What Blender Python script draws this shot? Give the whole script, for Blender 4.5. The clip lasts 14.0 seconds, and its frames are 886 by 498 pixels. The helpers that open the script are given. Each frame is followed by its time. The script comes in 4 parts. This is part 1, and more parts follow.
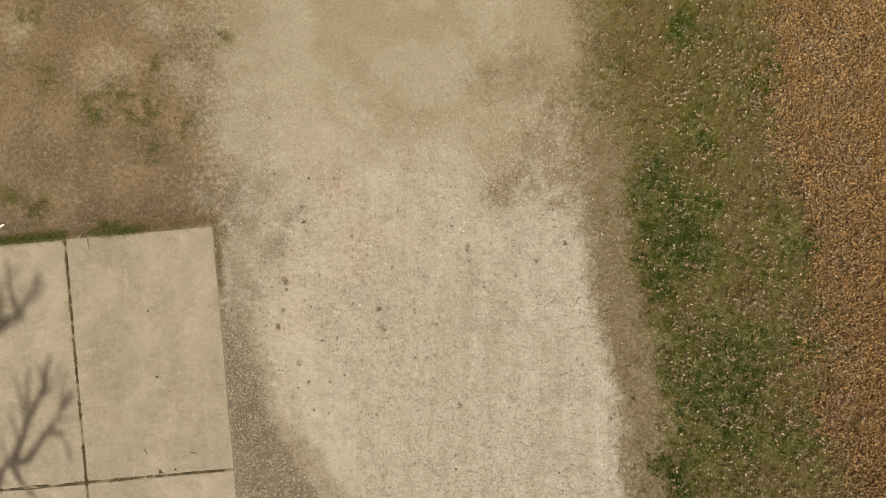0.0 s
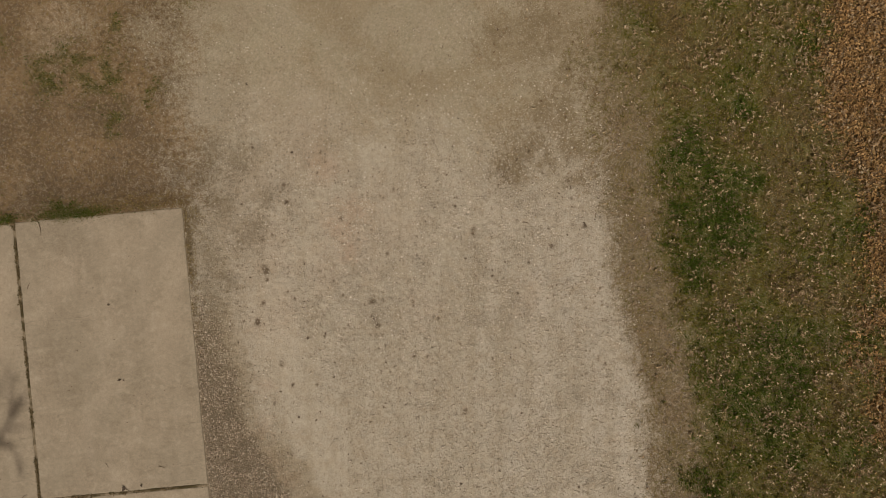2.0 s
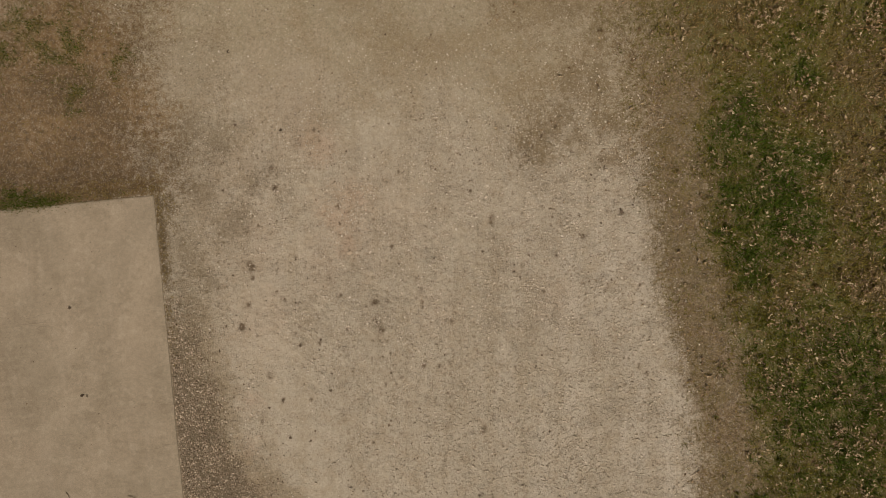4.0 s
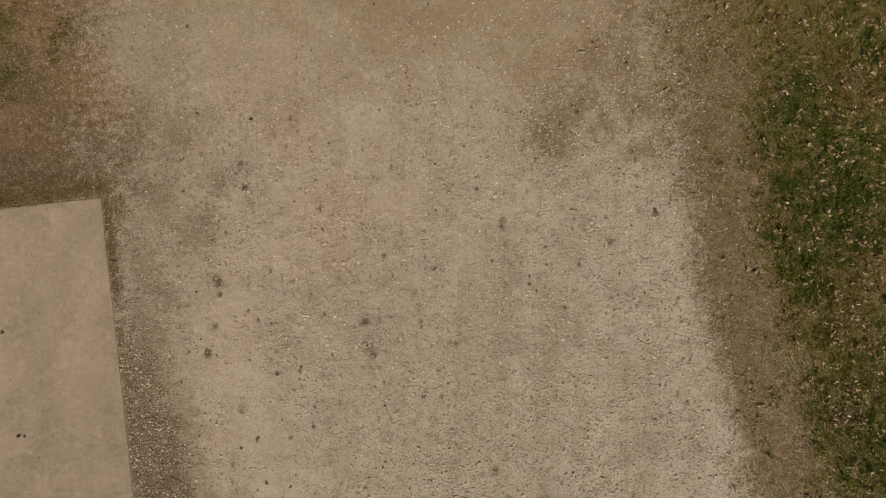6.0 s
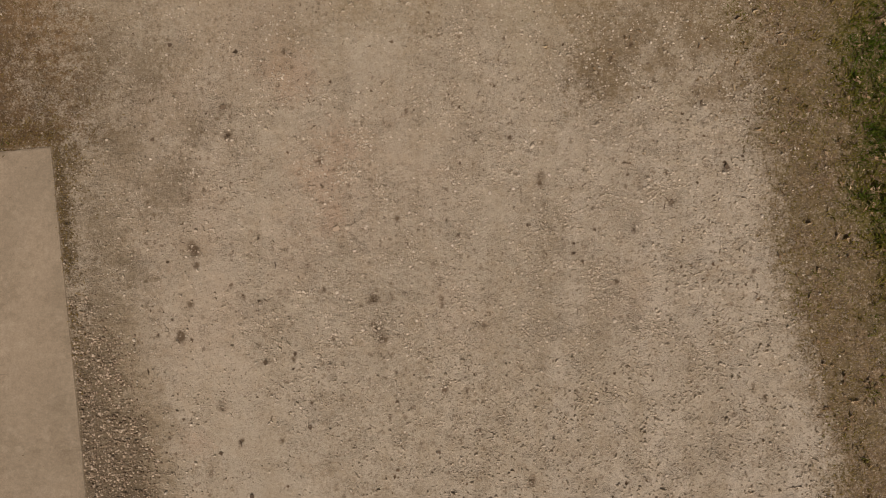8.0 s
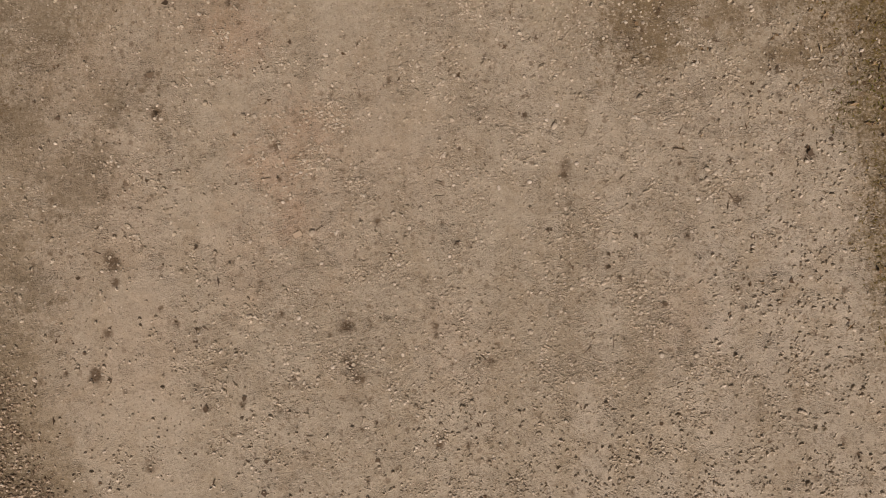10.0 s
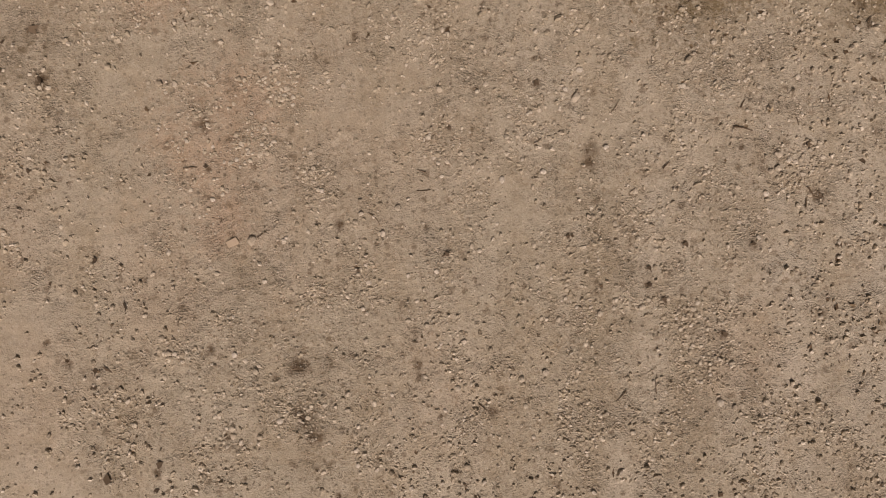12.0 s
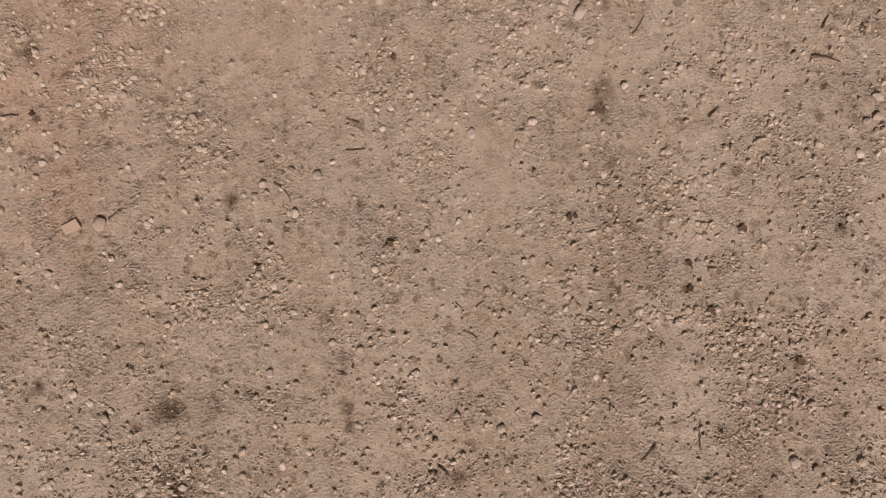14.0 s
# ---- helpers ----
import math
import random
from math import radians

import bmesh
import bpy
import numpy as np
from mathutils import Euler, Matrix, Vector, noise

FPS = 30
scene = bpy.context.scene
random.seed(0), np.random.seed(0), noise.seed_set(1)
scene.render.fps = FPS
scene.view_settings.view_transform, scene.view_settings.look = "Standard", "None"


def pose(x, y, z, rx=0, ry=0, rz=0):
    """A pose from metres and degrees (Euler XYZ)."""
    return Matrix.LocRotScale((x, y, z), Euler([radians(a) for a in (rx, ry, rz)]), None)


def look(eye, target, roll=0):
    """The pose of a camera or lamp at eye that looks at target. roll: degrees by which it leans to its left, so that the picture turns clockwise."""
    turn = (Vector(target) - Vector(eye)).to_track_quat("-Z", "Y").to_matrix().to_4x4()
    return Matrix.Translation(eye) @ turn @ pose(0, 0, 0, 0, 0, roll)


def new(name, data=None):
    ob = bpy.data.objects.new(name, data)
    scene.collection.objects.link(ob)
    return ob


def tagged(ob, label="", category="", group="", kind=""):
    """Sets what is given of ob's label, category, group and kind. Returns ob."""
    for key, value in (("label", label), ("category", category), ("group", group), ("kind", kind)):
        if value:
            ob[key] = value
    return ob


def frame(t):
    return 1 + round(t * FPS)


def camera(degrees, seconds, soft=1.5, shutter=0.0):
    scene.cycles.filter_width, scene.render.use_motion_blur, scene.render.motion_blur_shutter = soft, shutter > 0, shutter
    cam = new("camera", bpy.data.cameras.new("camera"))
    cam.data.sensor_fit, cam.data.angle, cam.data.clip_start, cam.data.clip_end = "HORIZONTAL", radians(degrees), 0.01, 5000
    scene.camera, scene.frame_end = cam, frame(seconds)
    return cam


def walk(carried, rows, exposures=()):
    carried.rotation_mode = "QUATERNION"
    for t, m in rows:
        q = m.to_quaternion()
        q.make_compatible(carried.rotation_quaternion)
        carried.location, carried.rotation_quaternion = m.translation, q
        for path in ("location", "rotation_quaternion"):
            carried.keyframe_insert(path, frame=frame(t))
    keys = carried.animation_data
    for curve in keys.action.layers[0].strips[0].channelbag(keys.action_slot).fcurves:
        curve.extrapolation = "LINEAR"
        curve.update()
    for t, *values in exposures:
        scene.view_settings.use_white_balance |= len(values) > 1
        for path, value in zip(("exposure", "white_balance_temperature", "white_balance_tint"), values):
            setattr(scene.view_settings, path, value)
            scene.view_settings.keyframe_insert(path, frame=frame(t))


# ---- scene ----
cam = camera(70.0, 14.0, 0.55)
PATH = [
    (0.0, pose(-0.0155, 0.0051, 5.2657, -0.212, -0.096, 0.606)),
    (0.5, pose(-0.0330, -0.0104, 5.1310, -0.351, 0.080, 0.578)),
    (1.0, pose(-0.0643, -0.0356, 4.9761, -0.367, 0.020, 0.540)),
    (1.5, pose(-0.0416, -0.0629, 4.8024, -0.387, 0.113, 0.421)),
    (2.0, pose(-0.0265, -0.1053, 4.6150, -0.354, -0.050, 0.361)),
    (2.5, pose(0.0211, -0.1469, 4.4712, -0.314, 0.093, 0.314)),
    (3.0, pose(0.0073, -0.1713, 4.3165, -0.096, 0.132, 0.130)),
    (3.2, pose(-0.0215, -0.2023, 4.2511, 0.292, 0.188, 0.090)),
    (5.3, pose(-0.1235, -0.1533, 3.5375, -0.228, 0.416, -0.477)),
    (5.5, pose(-0.1366, -0.1394, 3.4821, -0.277, 0.096, -0.534)),
    (6.0, pose(-0.1059, -0.1325, 3.3544, -0.086, 0.186, -0.637)),
    (6.5, pose(-0.0844, -0.1522, 3.2302, -0.040, 0.308, -0.631)),
    (7.0, pose(-0.1306, -0.2242, 3.0782, 0.186, -0.033, -0.565)),
    (7.5, pose(-0.1954, -0.3022, 2.9116, 0.480, -0.236, -0.473)),
    (8.0, pose(-0.2425, -0.3307, 2.7570, 0.559, -0.252, -0.518)),
    (8.2, pose(-0.2578, -0.3381, 2.6938, 0.640, -0.235, -0.569)),
    (10.3, pose(-0.1937, -0.2394, 2.0145, -0.178, 0.138, -0.514)),
    (10.5, pose(-0.1844, -0.2267, 1.9556, -0.123, 0.108, -0.551)),
    (11.0, pose(-0.1544, -0.2028, 1.8300, 0.035, 0.035, -0.595)),
    (11.5, pose(-0.1641, -0.2124, 1.7070, 0.289, -0.234, -0.636)),
    (12.0, pose(-0.1897, -0.2453, 1.5744, 0.480, -0.623, -0.695)),
    (12.5, pose(-0.2095, -0.3120, 1.4315, 0.920, -1.052, -0.671)),
    (13.0, pose(-0.1810, -0.3271, 1.3129, 1.009, -0.860, -0.688)),
    (13.5, pose(-0.1428, -0.3040, 1.1830, 1.149, -0.863, -0.835)),
    (14.0, pose(-0.0907, -0.2690, 1.0642, 0.740, -0.877, -0.790)),
]
EXPOSURES = [
    (0.0, -0.08, 6700, 7.5), (0.8, -0.55, 6800, 10), (1.6, -0.78, 6900, 13), (3.0, -0.81, 7000, 14.5),
    (6.0, -0.80, 7100, 17), (8.0, -0.88, 7150, 21), (11.0, -0.84, 7150, 24), (12.6, -0.82, 7150, 24.5), (13.4, -0.81, 7130, 25.5), (14.0, -0.74, 7050, 33),
]
walk(cam, PATH, EXPOSURES)

# ---- daylight ----
SUN_EL = 50.0
SUN_AZ = Vector((0.14, -0.99)).normalized()          # level direction towards the sun
SUN_DIR = Vector((SUN_AZ.x * math.cos(radians(SUN_EL)), SUN_AZ.y * math.cos(radians(SUN_EL)), math.sin(radians(SUN_EL))))
world = bpy.data.worlds.new("sky")
scene.world = world
world.use_nodes = True
sky = world.node_tree.nodes.new("ShaderNodeTexSky")
sky.sky_type, sky.sun_disc = "NISHITA", False
sky.air_density, sky.dust_density, sky.ozone_density = 0.10, 8.5, 0.0
sky.sun_elevation, sky.sun_rotation = radians(SUN_EL), math.atan2(SUN_AZ.x, SUN_AZ.y)
world.node_tree.links.new(sky.outputs[0], world.node_tree.nodes["Background"].inputs[0])
world.node_tree.nodes["Background"].inputs[1].default_value = 0.050
sun_data = bpy.data.lights.new("sun", "SUN")
sun_data.energy, sun_data.angle, sun_data.color = 4.4, radians(0.53), (1.0, 0.945, 0.85)
sun = new("sun", sun_data)
sun.matrix_world = look(SUN_DIR * 30, (0, 0, 0))


# ---- numeric helpers ----
TABLE = np.random.RandomState(7).rand(256, 256)


def value_noise(x, y, seed):
    x, y = x + seed * 17.31, y - seed * 9.77
    xi, yi = np.floor(x), np.floor(y)
    fx, fy = x - xi, y - yi
    fx, fy = fx * fx * (3 - 2 * fx), fy * fy * (3 - 2 * fy)
    xi, yi = xi.astype(np.int64), yi.astype(np.int64)
    a, b = TABLE[xi & 255, yi & 255], TABLE[(xi + 1) & 255, yi & 255]
    c, d = TABLE[xi & 255, (yi + 1) & 255], TABLE[(xi + 1) & 255, (yi + 1) & 255]
    return (a + (b - a) * fx) * (1 - fy) + (c + (d - c) * fx) * fy


def fbm(x, y, freq, octaves=3, seed=0):
    """Layered noise, from about -1 to 1."""
    total, amp, norm = 0.0, 1.0, 0.0
    for k in range(octaves):
        total = total + amp * (value_noise(x * freq, y * freq, seed + 3 * k) * 2 - 1)
        norm, amp, freq = norm + amp, amp * 0.55, freq * 2.03
    return total / norm


def step(v, lo, hi):
    s = np.clip((v - lo) / (hi - lo), 0, 1)
    return s * s * (3 - 2 * s)


def blobs(x, y, rows, grow=1.0, squash=1.0):
    """The strongest of soft round patches (x, y, radius)."""
    out = np.zeros_like(x)
    for bx, by, r in rows:
        d2 = ((x - bx) ** 2 * squash + (y - by) ** 2) / (r * grow) ** 2
        out = np.maximum(out, np.exp(-d2))
    return out


def along(y, rows):
    """x of a border at y; rows of (x, y) from the far end to the near one."""
    pts = np.array(rows)[::-1]
    return np.interp(y, pts[:, 1], pts[:, 0])


# ---- plan of the ground, metres ----
DRIVE_EDGE = [(1.057, 2.07), (1.087, 1.51), (1.01, 1.04), (1.06, 0.52), (1.14, 0.05), (1.195, -0.56), (1.40, -1.17), (1.504, -2.08)]
GREEN_EDGE = [(1.14, 2.07), (1.18, 1.37), (1.32, 0.90), (1.45, 0.525), (1.46, 0.054), (1.61, -0.56), (1.75, -0.98), (1.83, -1.50), (1.78, -2.07)]
LEAF_EDGE = [(2.702, 2.09), (2.711, 1.38), (2.884, 0.77), (3.081, 0.07), (3.089, -0.54), (3.19, -1.11), (3.344, -2.06)]
SOIL_EDGE = [(-1.877, 2.04), (-1.92, 1.61), (-1.824, 1.33), (-1.90, 0.96), (-1.88, 0.63), (-1.86, 0.25)]
STRIP_EDGE = [(-1.70, 0.10), (-1.60, -0.20), (-1.56, -0.58), (-1.50, -0.95), (-1.40, -1.24), (-1.24, -1.52), (-1.10, -1.72), (-0.90, -1.95), (-0.60, -2.3)]
COARSE_EDGE = [(-1.78, -0.30), (-1.66, -0.70), (-1.53, -1.14), (-1.42, -1.42), (-1.30, -1.70), (-1.16, -1.95), (-0.90, -2.4)]
SLAB_CORNER, SLAB_TURN = (-1.915, 0.157), 5.6
GREEN_LEFT = [(-2.854, 1.087, 0.165), (-2.691, 1.253, 0.094), (-2.459, 1.514, 0.08), (-3.411, 0.33, 0.12), (-3.6, 0.375, 0.12), (-2.15, 1.024, 0.09),
              (-2.573, 1.114, 0.20), (-2.429, 0.787, 0.10), (-1.874, 1.708, 0.08), (-3.424, 1.925, 0.12), (-3.325, 1.363, 0.12)]
GREEN_RIGHT = [(1.903, 0.058, 0.30), (1.859, 1.796, 0.15), (1.879, -1.875, 0.24), (2.437, -1.209, 0.28), (1.756, 0.573, 0.2), (2.44, -1.492, 0.19),
               (2.639, 1.476, 0.19), (2.987, 0.069, 0.16), (2.277, 0.344, 0.11), (2.176, 0.907, 0.1), (1.75, -0.25, 0.2), (1.62, 0.15, 0.15), (1.62, 0.42, 0.13), (1.64, -0.1, 0.13)]
DIRTY = [(0.88, 0.62, 0.17), (0.66, 0.52, 0.14), (1.0, 0.40, 0.12), (0.711, 1.455, 0.25), (0.765, 0.845, 0.25), (0.533, 0.56, 0.22), (0.95, 1.129, 0.18), (0.336, 1.357, 0.16), (0.44, 0.42, 0.16)]
STAINS = [(-0.763, 0.089, 0.022), (-0.531, -0.511, 0.026), (-1.185, 0.323, 0.018), (-1.168, 0.196, 0.022), (0.2, 0.012, 0.018), (0.2, -0.012, 0.02), (-1.192, -0.977, 0.025), (-1.364, -0.668, 0.026),
          (-0.521, -0.64, 0.03), (-0.225, -0.911, 0.02), (-1.31, -0.305, 0.022), (1.008, 0.038, 0.018), (-0.427, -0.172, 0.016), (-1.107, -1.133, 0.015),
          (0.15, -1.32, 0.02), (-0.499, -0.695, 0.022), (-0.525, -0.508, 0.02), (-0.052, -0.642, 0.014), (-0.879, -0.773, 0.014), (0.774, -0.108, 0.016)]
STAINS_SMALL = [(0.386, 0.04, 0.010), (-1.1, -0.509, 0.012), (0.38, -0.367, 0.011), (-1.324, -0.286, 0.028), (-1.369, -0.678, 0.024), (-0.238, -0.52, 0.014), (-0.238, -0.548, 0.014),
                (-0.752, -0.475, 0.013), (-0.508, -0.286, 0.011), (-0.506, -0.27, 0.008), (-0.753, -0.028, 0.009), (-0.21, -0.181, 0.009), (0.527, -0.454, 0.011),
                (0.376, -0.368, 0.012), (0.065, 0.18, 0.013), (-0.153, 0.068, 0.008), (0.432, -0.225, 0.009), (0.605, -0.229, 0.014), (0.34, -0.33, 0.012)]
SPECKS = [(-1.269, -0.037, 0.014), (-1.323, -0.538, 0.022), (-1.276, -0.726, 0.012), (-0.999, -0.788, 0.010), (-1.098, -0.052, 0.008), (-1.017, -0.118, 0.008), (-0.238, -0.46, 0.013), (-0.383, -0.279, 0.008),
          (-0.162, -0.246, 0.008), (-0.385, 0.3, 0.013), (-0.58, 0.375, 0.010), (-0.49, 0.423, 0.013), (-0.538, 0.448, 0.010), (-0.066, 0.378, 0.012), (-0.092, 0.308, 0.009), (0.097, 0.441, 0.014),
          (0.071, 0.246, 0.010), (0.139, -0.203, 0.010), (0.339, -0.287, 0.010), (0.269, -0.327, 0.009), (0.566, 0.066, 0.010), (0.753, 0.019, 0.013), (0.924, 0.046, 0.014), (0.887, 0.368, 0.014),
          (0.903, 0.319, 0.014), (0.7, 0.427, 0.013), (-0.589, -0.546, 0.010), (-0.149, -0.559, 0.009), (-0.94, 0.414, 0.013), (-0.922, 0.572, 0.014)]
SPECKS_FAR = [(-1.303, -0.365, 0.016), (-1.468, -0.668, 0.012), (-1.149, -0.453, 0.012), (-1.239, -1.266, 0.016), (-0.933, -1.128, 0.014), (-0.436, -0.275, 0.008), (-0.499, 0.452, 0.010), (0.04, 0.609, 0.014),
              (0.158, 0.143, 0.010), (0.576, 0.012, 0.010), (0.408, 0.408, 0.014), (0.458, 0.457, 0.016), (0.382, 0.334, 0.014), (0.508, 0.519, 0.014), (0.595, 0.58, 0.014), (0.912, 0.243, 0.014),
              (1.126, -0.412, 0.012), (0.344, -0.933, 0.014), (0.219, -1.078, 0.014), (-0.128, -0.916, 0.016), (-0.333, -1.158, 0.012), (0.111, -0.82, 0.012), (-0.709, -0.69, 0.014), (1.167, -0.965, 0.016),
              (1.241, -0.954, 0.014), (1.031, -1.038, 0.014), (0.768, -0.409, 0.012), (-0.467, -1.035, 0.014), (-0.441, -0.839, 0.014)]
CALM = [(-1.30, -0.45, 0.16), (-1.22, -0.80, 0.20), (-1.12, -1.15, 0.20), (-0.98, -1.45, 0.20), (-0.85, -1.75, 0.20), (-1.0, -0.1, 0.12), (-0.35, 0.15, 0.16), (-0.9, 0.22, 0.12), (0.0, -0.16, 0.10), (0.25, 0.02, 0.10), (-0.55, 0.55, 0.2)]
ROUGH = [(0.563, -0.125, 0.09), (0.438, 0.424, 0.16), (-0.967, 0.643, 0.15), (0.595, -0.206, 0.09), (0.186, -0.43, 0.105), (0.303, -0.336, 0.06),
         (0.619, -0.014, 0.076), (0.212, -0.601, 0.114), (0.51, -0.568, 0.114), (-0.644, -0.303, 0.076), (-0.719, -0.359, 0.076), (-0.487, -0.588, 0.086),
         (-0.198, 0.023, 0.038), (-0.1, 0.2, 0.09), (-0.5, -0.05, 0.08)]
GREY = [(-1.95, 0.45, 0.14), (-1.75, 0.45, 0.16), (-1.5, 0.52, 0.14), (-1.58, 0.22, 0.09), (-1.40, 0.05, 0.09), (-1.72, 0.62, 0.12), (-1.62, -0.36, 0.09), (-1.3, 0.25, 0.10), (-1.438, 0.021, 0.12), (-1.619, 0.204, 0.11), (-1.7, -0.2, 0.11), (-1.66, -0.574, 0.10)]
TAN = [(-2.85, 1.42, 0.24), (-2.2, 1.42, 0.16), (-2.35, 1.9, 0.2), (-3.5, 1.8, 0.15)]
PINK = [(-1.35, -0.1, 0.32), (-1.3, -0.65, 0.30), (-1.35, 0.40, 0.25), (-0.5, 0.08, 0.30), (-0.62, -0.2, 0.14), (0.55, -0.5, 0.13), (-0.15, -0.6, 0.15), (-1.1, 0.75, 0.35), (-0.9, -0.3, 0.18)]
RUST = [(-1.36, -1.49, 0.10), (-1.30, -1.66, 0.08), (-1.36, -1.15, 0.08), (-1.18, -1.72, 0.09), (-0.78, 0.02, 0.16), (-0.68, 0.16, 0.12), (-0.72, -0.12, 0.10), (-2.95, 1.50, 0.25), (-0.9, 0.5, 0.13)]


def slab_uv(x, y):
    """Metres from the slab's corner: to the left along its end, and down along its side."""
    a = radians(SLAB_TURN)
    dx, dy = x - SLAB_CORNER[0], y - SLAB_CORNER[1]
    return -(dx * math.cos(a) + dy * math.sin(a)), dx * math.sin(a) - dy * math.cos(a)


def zones(x, y):
    """The ground's kinds at points, each from 0 to 1."""
    w1, w2, w3 = fbm(x, y, 3.0, 4, 1) * 0.14, fbm(x, y, 9.0, 3, 2) * 0.10, fbm(x, y, 31.0, 3, 6)
    warp = w1 + w2 + 0.07 * w3
    u, v = slab_uv(x, y)
    z = {}
    z["leaf"] = step(x + warp * 1.7 - along(y, LEAF_EDGE), -0.26, 0.20)
    far = step(y, 0.25, 0.8)
    z["straw"] = step(x + warp * (0.5 + 0.5 * far) - along(y, DRIVE_EDGE), -0.09 - 0.16 * far, 0.19 + 0.10 * far)
    z["green"] = step(x + warp * 1.1 - along(y, GREEN_EDGE), -0.12, 0.20 + 0.22 * far)
    soil = step(along(y, SOIL_EDGE) - x + warp * 1.3, -0.30, 0.42) * step(v, 0.06, -0.02)
    z["soil"] = np.clip(soil * (0.95 + 0.2 * fbm(x, y, 1.7, 3, 5)) * (1 - 0.55 * blobs(x + w1, y + w2, TAN)), 0, 1)
    strip = step(along(y, STRIP_EDGE) - x + warp * 1.0, -0.14, 0.24) * step(-u, -0.05, 0.02) * step(v, -0.05, 0.12)
    z["strip"] = strip * (0.14 + 0.86 * step(v, 0.65, 1.2)) * (0.85 + 0.5 * fbm(x, y, 7.0, 3, 19) * step(v, 1.3, 0.7))
    z["coarse"] = step(along(y, COARSE_EDGE) - x + warp * 0.5, -0.05, 0.06) * step(-u, -0.05, 0.02) * step(v + 0.3 * fbm(x, y, 5.0, 3, 20), 0.70, 1.15)
    z["dusky"] = step(-x + warp * 1.2, 1.22, 1.66) * step(v, 1.0, 0.3) * (1 - z["soil"]) * np.clip(0.75 + 0.9 * fbm(x, y, 5.0, 4, 24), 0.4, 1)
    z["white"] = step(x + warp, -0.3, 0.7) * step(-y + warp, -0.5, 0.3) * np.clip(0.8 + 0.8 * fbm(x, y, 3.0, 3, 26), 0, 1)
    z["calm"] = blobs(x + w2, y + w1, CALM)
    z["grey"] = blobs(x + w2, y + w1, GREY)
    z["dirty"] = np.clip(blobs(x + w1, y + w2, DIRTY) * (0.85 + 0.8 * fbm(x, y, 11, 3, 8)), 0, 1)
    z["rough"] = np.clip(blobs(x + w2 * 0.6, y + w1 * 0.6, ROUGH) * 0.8 + step(fbm(x, y, 5.0, 3, 9), 0.08, 0.5) * 0.6, 0, 1) * (1 - z["straw"])
    z["stain"] = np.clip((blobs(x + w3 * 0.016, y + w2 * 0.06 + w3 * 0.012, STAINS, 1.05, 1.7) + blobs(x + w3 * 0.012, y - w3 * 0.008, STAINS_SMALL, 0.9, 1.6)
                          + blobs(x + w3 * 0.012, y - w3 * 0.008, SPECKS, 0.8, 1.7) + blobs(x + w3 * 0.013, y + w3 * 0.009, SPECKS_FAR, 0.85, 1.7)) * np.clip(1.05 + 1.0 * fbm(x, y, 75, 2, 3), 0.72, 1.4), 0, 1)
    z["rust"] = np.clip(blobs(x + w2, y + w1, RUST) * (0.8 + 0.6 * fbm(x, y, 6, 3, 4)), 0, 1)
    z["pink"] = np.clip(blobs(x + w1, y + w2, PINK) * (0.9 + 0.6 * fbm(x, y, 5, 3, 17)), 0, 1)
    z["smooth"] = step(y + warp * 1.5 + 0.25 * fbm(x, y, 1.1, 2, 15), 0.35, 1.15)          # dusty far end of the drive
    z["brown"] = np.clip(step(fbm(x, y, 2.3, 4, 16) + 0.30 * z["smooth"], 0.02, 0.55) * (0.10 + 0.90 * z["smooth"]), 0, 1)
    z["tuft"] = np.clip(blobs(x + w1 * 0.7, y + w2 * 0.7, GREEN_LEFT), 0, 1) * step(v, 0.02, -0.02) * step(fbm(x, y, 14, 3, 12), -0.35, 0.35)
    z["mat"] = 1.0 * np.exp(-((u + 0.022) / 0.036) ** 2) * step(v, -0.16, 0.02) * step(-v, -1.25, -0.35) * step(fbm(x, y, 9.0, 3, 18), -0.6, 0.15)
    z["mat"] = np.maximum(z["mat"], step(u, 0.95, 0.65) * step(u, -0.15, 0.0) * np.exp(-((v + 0.05) / 0.07) ** 2) * 0.9)
    z["mat"] = np.maximum(z["mat"], 0.75 * np.exp(-((u + 0.07) / 0.08) ** 2 - ((v - 0.03) / 0.20) ** 2) * step(fbm(x, y, 13.0, 3, 18), -0.3, 0.3))
    z["verge"] = (0.10 * step(u, 0.1, 0.3) + 0.9 * step(u, 0.45, 0.74)) * np.exp(-((v + 0.022) / 0.034) ** 2) * step(fbm(x, y, 4.0, 3, 13), -0.7, 0.0)
    z["verge"] = np.maximum(z["verge"], np.exp(-((u - 0.88) / 0.11) ** 2 - ((v + 0.075) / 0.05) ** 2) * step(fbm(x, y, 16.0, 3, 13), -0.4, 0.2))
    z["lush"] = np.clip(blobs(x + w1, y + w2, GREEN_RIGHT) + 0.35 * fbm(x, y, 4.0, 3, 14), 0, 1) * z["green"]
    return z


